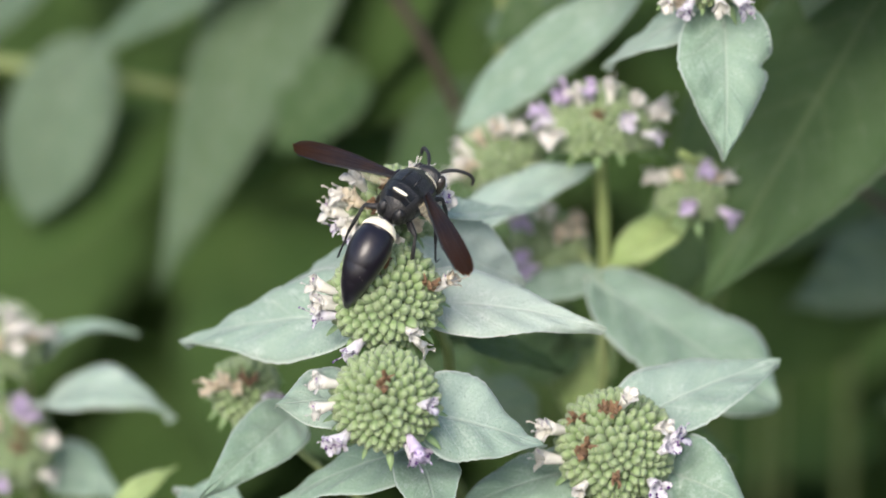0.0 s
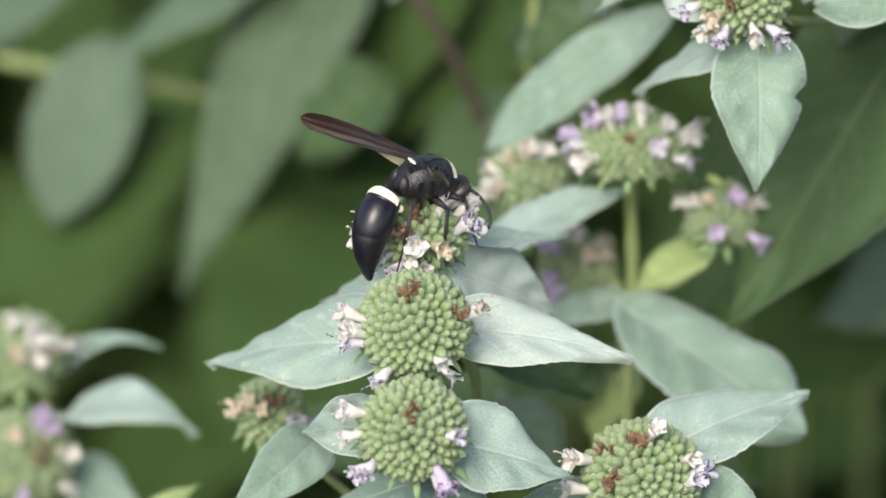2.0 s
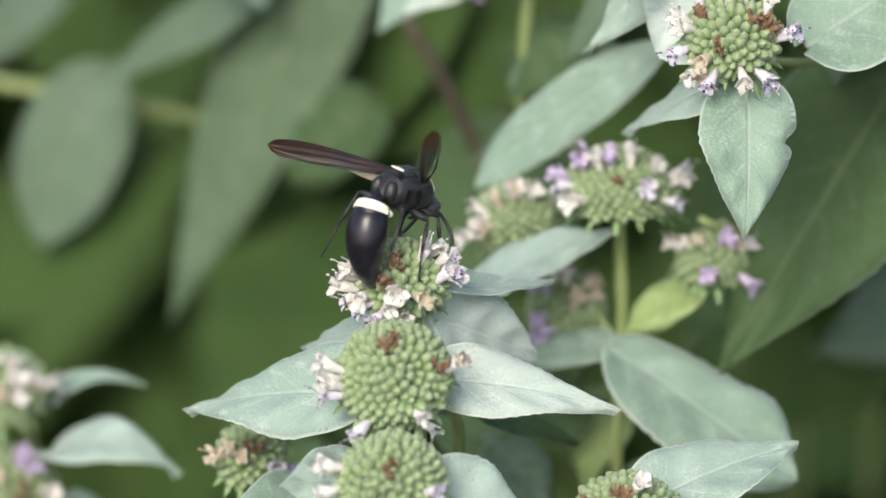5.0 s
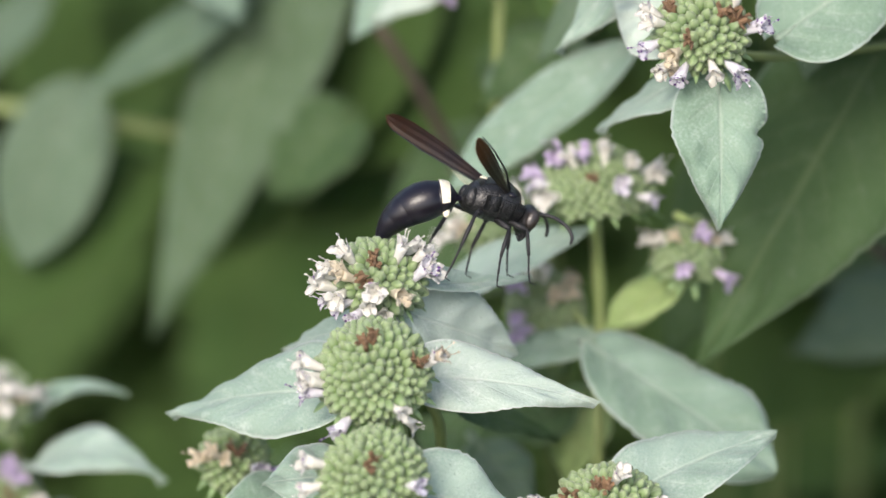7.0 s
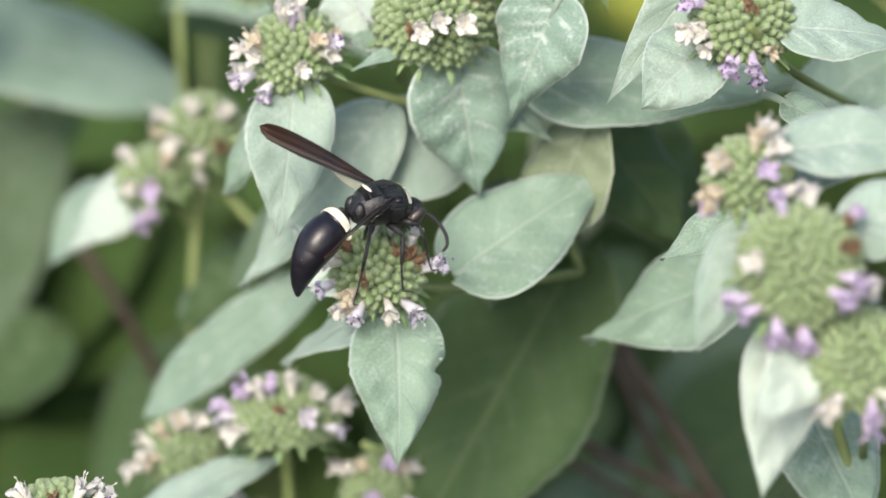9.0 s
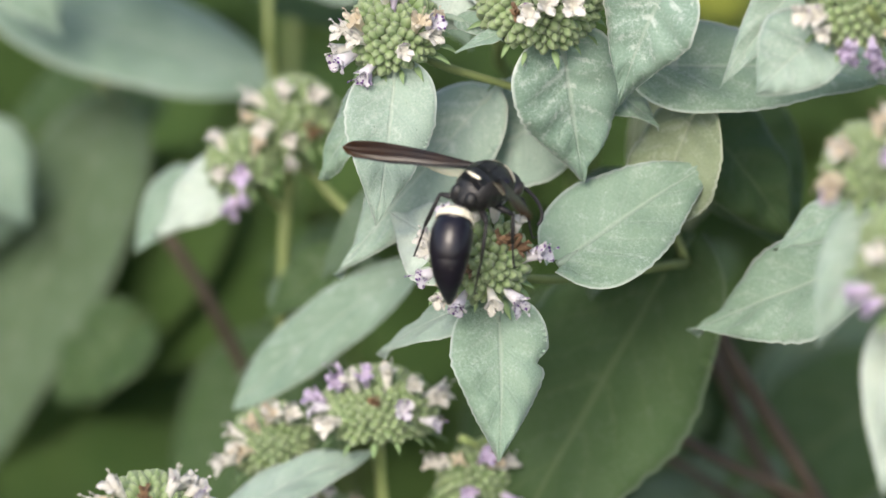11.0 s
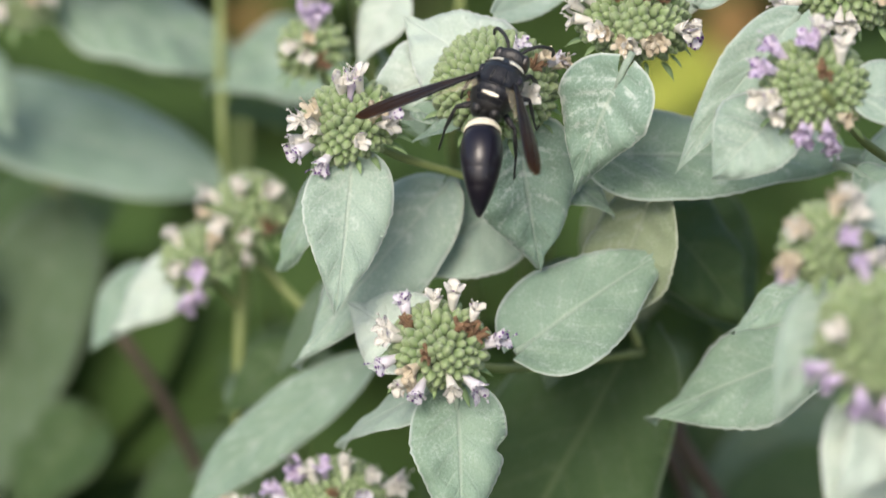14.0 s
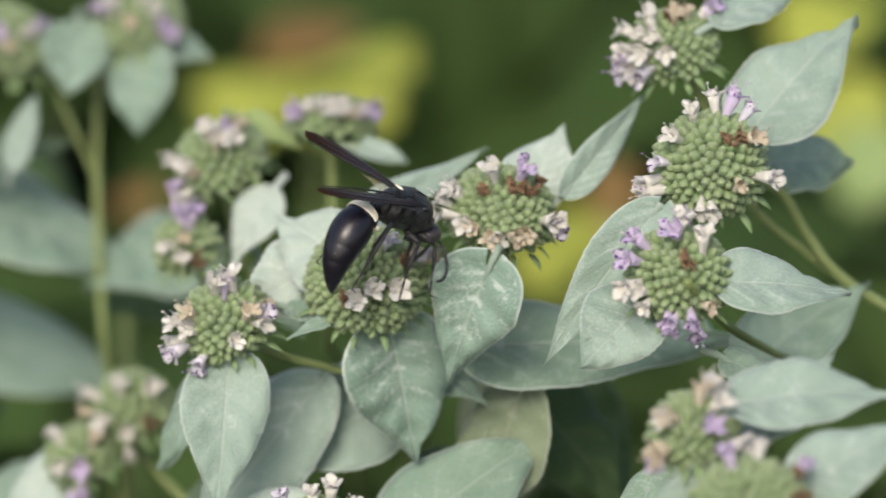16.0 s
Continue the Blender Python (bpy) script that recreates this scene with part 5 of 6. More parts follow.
leaf(shoot_h, (104.2, 116.8, 430.0), (102.3, 102.5, 430.0), 11.1, LEAF_TAN, roll=0, droop=20, fold=.06)
leaf(shoot_h, (80.4, 92.4, 420.0), (90.7, 86.5, 420.0), 14.0, LEAF_YELLOW, roll=0, droop=20, fold=.06)
stem(shoot_h, [(42.2, 135.7, 445.0), (45.8, 87.3, 480.0)], 1.80, down=True)
stem(shoot_h, [(97.4, 100.3, 430.0), (100.1, 70.4, 450.0)], 1.42, down=True)
stem(shoot_h, [(158.9, 116.9, 450.0), (157.1, 75.5, 470.0)], 1.45, down=True)
leaf(shoot_g, (60.6, 29.1, 118.0), (30.2, -3.5, 119.8), 32.2, LEAF_SHADE_DEEP, roll=40, droop=12, fold=.06, wave=0.6)
leaf(shoot_g, (52.8, 0.1, 111.0), (34.5, -19.7, 111.0), 24.3, LEAF_SHADE_DARK, roll=0, droop=12, fold=.06, wave=0.6)
leaf(shoot_g, (8.4, 16.9, 104.0), (-10.5, -5.1, 104.0), 23.4, LEAF_SHADE_DEEP, roll=0, droop=12, fold=.06, wave=0.6)
leaf(shoot_g, (1.1, 37.6, 125.0), (-25.4, 14.2, 125.0), 32.5, LEAF_SHADE_DARK, roll=0, droop=12, fold=.06, wave=0.6)
leaf(shoot_g, (77.7, 18.3, 125.0), (49.8, -12.2, 125.0), 29.2, LEAF_SHADE_DEEP, roll=0, droop=12, fold=.06, wave=0.6)
leaf(shoot_g, (88.8, 19.0, 125.0), (62.2, -2.1, 125.0), 25.8, LEAF_SHADE_DEEP, roll=0, droop=12, fold=.06, wave=0.6)
leaf(shoot_g, (82.2, 14.4, 91.7), (58.4, -6.4, 93.5), 22.0, LEAF_SHADE_DEEP, roll=0, droop=12, fold=.06, wave=0.6)
leaf(shoot_g, (81.4, -6.5, 93.5), (55.0, -21.7, 95.3), 20.6, LEAF_SHADE_DEEP, roll=0, droop=12, fold=.06, wave=0.6)

leaf(shoot_m, (-1.6, -15.1, 48.0), (8.0, -20.4, 44.0), 7.9, LEAF_SHADE_DEEP, droop=25, fold=.1)
leaf(shoot_m, (4.5, -17.3, 34.0), (10.4, -25.3, 30.0), 8.0, LEAF_SHADE_LIGHT, droop=25, fold=.1)
leaf(shoot_m, (12.1, -9.7, 40.0), (5.1, -17.8, 44.0), 6.2, LEAF_SHADE_DEEP, droop=25)
leaf(shoot_g, (-20.1, -20.4, 60.0), (-10.5, -26.3, 60.0), 8.8, LEAF_SHADE_DEEP, droop=20)
leaf(shoot_g, (-14.5, 22.7, 105.0), (-24.0, 12.6, 105.0), 13.9, LEAF_SHADE_DEEP, droop=15)
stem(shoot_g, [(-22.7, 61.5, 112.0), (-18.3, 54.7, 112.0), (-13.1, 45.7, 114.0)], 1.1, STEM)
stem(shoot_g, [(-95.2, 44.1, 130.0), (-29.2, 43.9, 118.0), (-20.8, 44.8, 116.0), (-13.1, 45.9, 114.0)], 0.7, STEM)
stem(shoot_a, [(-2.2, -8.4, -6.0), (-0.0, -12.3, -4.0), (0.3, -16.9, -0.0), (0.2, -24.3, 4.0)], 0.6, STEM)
leaf(shoot_g, (84.1, 18.3, 96.0), (56.6, -0.3, 96.0), 24.0, LEAF_SHADE_LIGHT, droop=12, fold=.06)
leaf(shoot_g, (91.7, 24.2, 110.0), (75.2, -5.4, 110.0), 22.4, LEAF_SHADE_LIGHT, droop=12, fold=.06)
leaf(shoot_g, (65.6, 2.4, 100.0), (43.7, -7.7, 100.0), 16.0, LEAF_SHADE_LIGHT, droop=12, fold=.06)
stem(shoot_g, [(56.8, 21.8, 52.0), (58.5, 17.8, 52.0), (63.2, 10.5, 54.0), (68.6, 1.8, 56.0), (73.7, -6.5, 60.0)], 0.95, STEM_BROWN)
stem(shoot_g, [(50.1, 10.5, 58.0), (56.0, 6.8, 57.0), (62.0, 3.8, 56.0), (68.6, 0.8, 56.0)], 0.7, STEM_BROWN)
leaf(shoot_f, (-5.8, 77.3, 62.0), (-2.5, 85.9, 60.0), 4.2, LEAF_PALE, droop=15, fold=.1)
leaf(shoot_f, (-14.8, 78.2, 66.0), (1.2, 80.4, 66.0), 6.5, LEAF_SHADE_LIGHT, droop=15, fold=.1)
leaf(shoot_g, (-59.4, 41.1, 150.0), (-77.8, 25.7, 150.0), 10.2, LEAF_SHADE_LIGHT, droop=15, fold=.08)

# ---- dense growth behind and below ----
def thicket(name, n, box, size, mat, seed, label, face=0.5):
    """Many leaves crowded together, joined as one mass."""
    r = random.Random(seed)
    kinds = [blade(size, size * 0.62, dr, 0.1, 1.0, 500 + dr, nu=10, nv=4) for dr in (10, 25, 40)]
    chunks = []
    for k in range(n):
        p = at(*[r.uniform(lo, hi) for lo, hi in box])
        v, f, u = kinds[k % 3]
        out = Vector((r.uniform(-1, 1), r.uniform(-1, 0.4), r.uniform(-0.9, 0.1))).normalized()
        up = Vector((r.uniform(-.6, .6), r.uniform(-1.0, 0.2), face + r.random())).normalized()
        z = (up - out * up.dot(out)).normalized()
        m = Matrix.Translation(p) @ Matrix((out, z.cross(out), z)).transposed().to_4x4() @ Matrix.Scale(r.uniform(0.6, 1.25) * MM, 4)
        chunks.append(([m @ Vector(q) for q in v], f, u))
    v, f, u = join(chunks)
    return tagged(new(name, mesh_of(name, v, f, mat, True, u)), label, "foliage", kind="stuff")


# the dark leaf colours of these masses carry part of their shade
thicket("background_foliage", 900, ((-260, 330), (-190, 100), (330, 520)), 56, LEAF_SHADE_DARK, 3, "dense mint leaves in shade behind the flowering shoots", 1.0)
thicket("far_foliage", 1900, ((-420, 520), (-420, 330), (560, 900)), 80, LEAF_SHADE_DARK, 4, "dark blurred garden foliage beyond the patch")
thicket("undergrowth", 420, ((-170, 230), (-230, -75), (-30, 190)), 44, LEAF_SHADE_DEEP, 7, "lower mint leaves crowded under the flowering shoots")


# ---- the wasp: x ahead, y to its left, z up, in millimetres ----
def loft(rings, sides=20, close=True):
    """A body through rings of (x, z of the middle, half width, half height)."""
    verts, faces = [], []
    for x, cz, ry, rz in rings:
        for k in range(sides):
            a = 2 * math.pi * k / sides
            verts.append((x, ry * math.cos(a), cz + rz * math.sin(a)))
    for i in range(len(rings) - 1):
        for k in range(sides):
            k2 = (k + 1) % sides
            faces.append((i * sides + k, i * sides + k2, (i + 1) * sides + k2, (i + 1) * sides + k))
    if close:
        faces.append(tuple(range(sides))[::-1])
        faces.append(tuple((len(rings) - 1) * sides + k for k in range(sides)))
    return verts, faces


def ellipsoid(c, r, sides=16, rows=10, turn=None):
    v, f = [], []
    for i in range(rows + 1):
        a = math.pi * i / rows
        for k in range(sides):
            b = 2 * math.pi * k / sides
            p = Vector((r[0] * math.cos(a), r[1] * math.sin(a) * math.cos(b), r[2] * math.sin(a) * math.sin(b)))
            if turn is not None:
                p = turn @ p
            v.append(Vector(c) + p)
    for i in range(rows):
        for k in range(sides):
            k2 = (k + 1) % sides
            f.append((i * sides + k, i * sides + k2, (i + 1) * sides + k2, (i + 1) * sides + k))
    return v, f


def part(name, data, mat, parent, label="", uvs=None, smooth=True):
    """One mesh, given in millimetres, under a thing or a part."""
    return link(name, mesh_of(name, [Vector(p) * MM for p in data[0]], data[1], mat, smooth, uvs), parent, None, label)


def patch(rings, a0, a1, lift, sides=12):
    """A thick plate that follows a lofted body from angle a0 to a1 (degrees, 90 is the top)."""
    top, n = [], len(rings)
    for x, cz, ry, rz in rings:
        for k in range(sides + 1):
            a = radians(a0 + (a1 - a0) * k / sides)
            top.append(Vector((x, (ry + lift) * math.cos(a), cz + (rz + lift) * math.sin(a))))
    low = []
    for i, (x, cz, ry, rz) in enumerate(rings):
        for k in range(sides + 1):
            a = radians(a0 + (a1 - a0) * k / sides)
            low.append(Vector((x, (ry - 0.1) * math.cos(a), cz + (rz - 0.1) * math.sin(a))))
    m, o = sides + 1, len(top)
    faces = []
    for i in range(n - 1):
        for k in range(sides):
            q = (i * m + k, i * m + k + 1, (i + 1) * m + k + 1, (i + 1) * m + k)
            faces += [q, tuple(j + o for j in q[::-1])]
        for k in (0, sides):
            faces.append((i * m + k, (i + 1) * m + k, o + (i + 1) * m + k, o + i * m + k))
    for i in (0, n - 1):
        for k in range(sides):
            faces.append((i * m + k, i * m + k + 1, o + i * m + k + 1, o + i * m + k))
    return top + low, faces


def build_wasp():
    ob = new("wasp")
    ob.empty_display_size = 0.004
    tagged(ob, "large glossy black potter wasp with ivory bands and smoky wings", "wasp")
    tr = [(x * 1.09, cz, ry * 1.08, rz * 1.04) for x, cz, ry, rz in [(-3.45, -0.5, 0.25, 0.25), (-3.25, -0.45, 0.6, 0.65), (-2.95, -0.3, 1.15, 1.2), (-2.5, -0.1, 1.6, 1.6), (-1.9, 0.05, 1.95, 1.9), (-1.0, 0.15, 2.15, 2.1),
          (0.0, 0.2, 2.3, 2.15), (1.0, 0.15, 2.2, 2.05), (1.8, 0.05, 1.95, 1.8), (2.4, -0.05, 1.6, 1.45), (2.8, -0.15, 1.0, 0.9), (3.1, -0.2, 0.5, 0.5)]]
    part("thorax", loft(tr, 26), THORAX_BLACK, ob, "punctured black thorax")
    def plate(x0, x1, a0, a1, lift, name, mat, label=""):
        lo = [r for r in tr if x0 < r[0] < x1]
        def ring_at(x):
            for p, q in zip(tr, tr[1:]):
                if p[0] <= x <= q[0]:
                    k = (x - p[0]) / (q[0] - p[0])
                    return tuple(p[i] + (q[i] - p[i]) * k for i in range(4))
        return part(name, patch([ring_at(x0)] + lo + [ring_at(x1)], a0, a1, lift, 16), mat, ob, label)
    plate(-0.75, 1.75, 38, 142, 0.05, "scutum", THORAX_BLACK)
    plate(-2.05, -0.85, 50, 130, 0.09, "scutellum", THORAX_BLACK)
    plate(-2.6, -2.15, 48, 132, 0.04, "metanotum", THORAX_BLACK)
    plate(1.85, 2.75, -10, 190, 0.04, "pronotum", THORAX_BLACK)
    for y in (-0.75, 0.75):
        part("furrow_ridge", tube_data([(-0.6, y, 2.33), (0.3, y * 0.95, 2.42), (1.3, y * 0.8, 2.22)], [0.05, 0.09, 0.04], 6), THORAX_BLACK, ob)
    for sgn in (1, -1):
        part("propodeum_lobe", ellipsoid((-3.0, sgn * 0.95, -0.1), (0.75, 0.72, 1.15), 14, 10), THORAX_BLACK, ob)
        a0 = 0 if sgn > 0 else 180
        plate(-1.9, -0.3, a0 - 30 if sgn > 0 else a0 - 14, a0 + 14 if sgn > 0 else a0 + 30, 0.05, "side_plate", THORAX_BLACK)
        plate(-0.1, 1.5, a0 - 40 if sgn > 0 else a0 - 8, a0 + 8 if sgn > 0 else a0 + 40, 0.06, "side_plate", THORAX_BLACK)
    part("scutellum_mark", ellipsoid((-1.9, 0, 2.16), (0.22, 0.95, 0.15)), IVORY, ob, "ivory bar across the scutellum")
    part("collar", patch([(2.12, 0.03, 2.03, 1.80), (2.38, -0.02, 1.88, 1.66), (2.6, -0.05, 1.73, 1.51)], 18, 80, 0.09), IVORY, ob, "ivory shoulder mark")
    part("collar", patch([(2.12, 0.03, 2.03, 1.80), (2.38, -0.02, 1.88, 1.66), (2.6, -0.05, 1.73, 1.51)], 100, 162, 0.09), IVORY, ob, "ivory shoulder mark")
    for sgn in (1, -1):
        part("tegula", ellipsoid((0.9, sgn * 1.95, 1.15), (0.55, 0.42, 0.3)), BLACK, ob)
    # head, hinged at the neck; the antennae go with it
    neck = Vector((2.95, 0, -0.3))

    def from_neck(data):
        return [Vector(p) - neck for p in data[0]], data[1]

    head = part("head", from_neck(ellipsoid((3.95, 0, -0.7), (0.95, 1.85, 1.7), 24, 16)), THORAX_BLACK, ob, "broad black head")
    for sgn in (1, -1):
        part("eye", from_neck(ellipsoid((4.08, sgn * 1.36, -0.55), (0.72, 0.60, 1.2), 16, 12)), EYE, head, "dark kidney-shaped compound eye")
        part("mandible", from_neck(tube_data(smooth_line([(4.0, sgn * 0.7, -1.9), (4.3, sgn * 0.6, -2.4), (4.4, sgn * 0.15, -3.0)], 3), [0.32] * 4 + [0.22, 0.15, 0.08], 7)), LEG_BLACK, head)
    part("clypeus", from_neck(ellipsoid((4.7, 0, -1.35), (0.35, 0.7, 0.75), 12, 8)), THORAX_BLACK, head)
    for sgn in (1, -1):
        pts = smooth_line([(4.4, sgn * 0.45, -0.2), (5.1, sgn * 0.9, 0.5), (6.2, sgn * 1.7, 0.75), (7.4, sgn * 2.7, 0.45), (8.2, sgn * 3.2, -0.25), (8.4, sgn * 3.2, -1.05)], 5)
        rr = [0.16] * 6 + [0.18 + 0.025 * (i % 2) for i in range(len(pts) - 9)] + [0.18, 0.15, 0.1]
        part("antenna", from_neck(tube_data(pts, rr, 8)), LEG_BLACK, head, "black elbowed antenna")
    # abdomen, hinged behind the waist; -x runs to its tip
    ab = [(0.25, 0.26), (0.0, 0.28), (-0.35, 0.40), (-0.65, 0.85), (-0.95, 1.40), (-1.3, 1.80), (-1.7, 2.0), (-2.0, 2.04), (-2.08, 2.02), (-2.16, 1.93), (-2.3, 2.04), (-3.0, 2.26), (-3.9, 2.34), (-4.7, 2.27), (-5.45, 2.13), (-5.52, 2.08), (-5.62, 2.09),
          (-6.4, 1.88), (-7.0, 1.69), (-7.06, 1.65), (-7.15, 1.65), (-7.7, 1.45), (-8.2, 1.25), (-8.26, 1.21), (-8.8, 0.98), (-9.2, 0.80), (-9.26, 0.76), (-9.7, 0.54), (-10.1, 0.32), (-10.3, 0.10)]
    ab = [(x * 1.06, 0.04, r * 0.93, r * 0.89) for x, r in ab]

    def arched(data):
        """Bends the abdomen down along an arc."""
        k, out = 0.135, []
        for x, y, z in data[0]:
            a = -x * k
            out.append((-math.sin(a) / k - z * math.sin(a), y, -(1 - math.cos(a)) / k + z * math.cos(a)))
        return out, data[1]

    ab_ob = part("abdomen", arched(loft(ab, 28)), BLACK, ob, "glossy blue-black tapering abdomen")
    def ring(x):
        for p, q in zip(ab, ab[1:]):
            if q[0] <= x <= p[0]:
                k = (x - p[0]) / (q[0] - p[0])
                return tuple(p[i] + (q[i] - p[i]) * k for i in range(4))
    part("band", arched(patch([ring(x) for x in (-1.28, -1.36, -1.55, -1.75, -1.95, -2.13)], 2, 178, 0.06, 26)), IVORY, ab_ob, "ivory band round the first segment")
    for sgn in (1, -1):
        part("band_spot", arched(ellipsoid((-1.7, sgn * 1.2, -1.2), (0.5, 0.55, 0.5))), IVORY, ab_ob, "ivory spot under the first segment")
    # wings: along +x from the hinge
    def wing(sgn):
        nu, nv = 28, 24
        verts, uvs, faces = [], [], []
        for i in range(nu + 1):
            s = i / nu
            half = 0.32 + 0.76 * math.sin(min(1, s * 1.15) * math.pi * 0.62) ** 1.3
            half *= math.sqrt(max(0.0, 1 - max(0, (s - 0.80) / 0.2) ** 2.2)) if s > 0.80 else 1
            for j in range(nv + 1):
                v = 2 * j / nv - 1
                pleat = 0.07 * (2 * abs((1.35 * v + 0.3 + 0.45 * s + 0.1 * math.sin(9 * s)) % 1.0 - 0.5) - 0.5) * min(1, 3 * s)
                verts.append((13.6 * s, -sgn * (half * v - 0.25 * s), pleat + 0.5 * s * (1 - s) + 0.18 * (1 - v * v)))
                uvs.append((s, (v + 1) / 2))
        m, o = nv + 1, len(verts)
        verts += [(x, y, z - 0.05) for x, y, z in verts]
        for i in range(nu):
            for j in range(nv):
                q = (i * m + j, (i + 1) * m + j, (i + 1) * m + j + 1, i * m + j + 1)
                faces += [q, tuple(k + o for k in q[::-1])]
            for j in (0, nv):
                faces.append((i * m + j, (i + 1) * m + j, o + (i + 1) * m + j, o + i * m + j))
        w = part("forewing", (verts, faces), WING, ob, "long smoky brown forewing, folded lengthwise", uvs + uvs)
        part("costa", tube_data([(0, sgn * 0.36, 0.1), (4, sgn * 0.98, 0.5), (8.5, sgn * 1.34, 0.3), (12.4, sgn * 1.25, 0.1)], [0.13, 0.11, 0.09, 0.05], 6), LEG_BLACK, w)
        hv, hf, hu = blade(4.8, 1.5, 10, 0.1, 1.0, 9, nu=8, nv=4)
        part("hindwing", ([(x + 0.6, y + sgn * 0.75, z - 0.3) for x, y, z in hv], hf), HINDWING, w, "pale edge of the hindwing", hu)
        return w
    wl, wr = wing(1), wing(-1)
    # legs: thigh, shin and foot
    for sgn in (1, -1):
        for hip, knee, ankle, toe in (((1.7, 1.0, -1.5), (3.4, 2.3, -1.9), (4.1, 2.8, -4.4), (5.0, 3.0, -7.2)),
                                      ((0.2, 1.2, -1.7), (1.0, 3.2, -2.2), (0.6, 3.9, -5.2), (0.9, 4.3, -8.4)),
                                      ((-1.6, 1.2, -1.5), (-3.0, 3.2, -1.4), (-4.0, 3.9, -5.2), (-5.0, 4.2, -9.0))):
            h, kn, an, to = [Vector((p[0], p[1] * sgn, p[2])) for p in (hip, knee, ankle, toe)]
            leg = part("leg", tube_data([h, h.lerp(kn, 0.5), kn], [0.34, 0.36, 0.21], 9), LEG_BLACK, ob, "slender black leg")
            part("tibia", tube_data([kn, kn.lerp(an, 0.6), an], [0.17, 0.23, 0.17], 8), LEG_BLACK, leg)
            seg = [an.lerp(to, q) + Vector((0, 0, -0.25 * math.sin(q * 3.1))) for q in (0, 0.2, 0.22, 0.45, 0.47, 0.7, 0.72, 0.9)] + [to + Vector((0.7, 0, 0.1))]
            part("tarsus", tube_data(seg, [0.12, 0.13, 0.10, 0.13, 0.09, 0.12, 0.09, 0.08, 0.05], 6), LEG_BLACK, leg)
    return ob, ab_ob, wl, wr, head


HINDWING, nt, b = material("clear_wing")
b.inputs["Base Color"].default_value = (0.50, 0.45, 0.32, 1)
b.inputs["Roughness"].default_value = 0.3
b.inputs["Alpha"].default_value = 0.22
wasp, abdomen, wing_l, wing_r, wasp_head = build_wasp()

FUZZ = tissue("tan_fur", (0.22, 0.165, 0.095), (0.14, 0.10, 0.055), 900, 0.9, 0.0006)


def build_bumblebee():
    ob = new("bumblebee")
    ob.empty_display_size = 0.004
    tagged(ob, "furry tan and black bumblebee in flight", "bee")
    r = random.Random(8)
    def furry(c, rad, mat, name, n, label):
        v, f = ellipsoid(c, rad, 18, 12)
        chunks = [(v, f)]
        for k in range(n):
            d = Vector((r.gauss(0, 1), r.gauss(0, 1), r.gauss(0, 1))).normalized()
            p = Vector(c) + Vector((d.x * rad[0], d.y * rad[1], d.z * rad[2]))
            chunks.append(tube_data([p, p + d * r.uniform(0.5, 1.0)], [0.07, 0.02], 3))
        w, g, _ = join(chunks)
        return part(name, (w, g), mat, ob, label)
    furry((3.4, 0, 0), (3.2, 3.4, 3.1), FUZZ, "thorax", 500, "tan furry thorax")
    furry((-3.2, 0, -0.3), (4.8, 3.3, 3.0), LEG_BLACK, "abdomen", 400, "black abdomen")
    furry((7.0, 0, -0.6), (1.6, 2.0, 1.9), LEG_BLACK, "head", 120, "black head")
    for sgn in (1, -1):
        v, f, u = blade(11, 4.2, 8, 0.05, 1.0, 77, nu=12, nv=4)
        w = part("wing", (v, f), HINDWING, ob, "clear wing", u)
        w.matrix_basis = Matrix.Translation(Vector((3.2, sgn * 2.2, 2.2)) * MM) @ Euler((0.3 * sgn, -0.25, sgn * 1.5)).to_matrix().to_4x4()
        for x in (4.5, 3.0, 1.5):
            part("leg", tube_data([(x, sgn * 1.8, -2.2), (x - 0.8, sgn * 3.0, -3.6), (x - 2.2, sgn * 2.6, -5.2)], [0.4, 0.45, 0.25], 7), LEG_BLACK, ob)
    return ob


bumblebee = build_bumblebee()


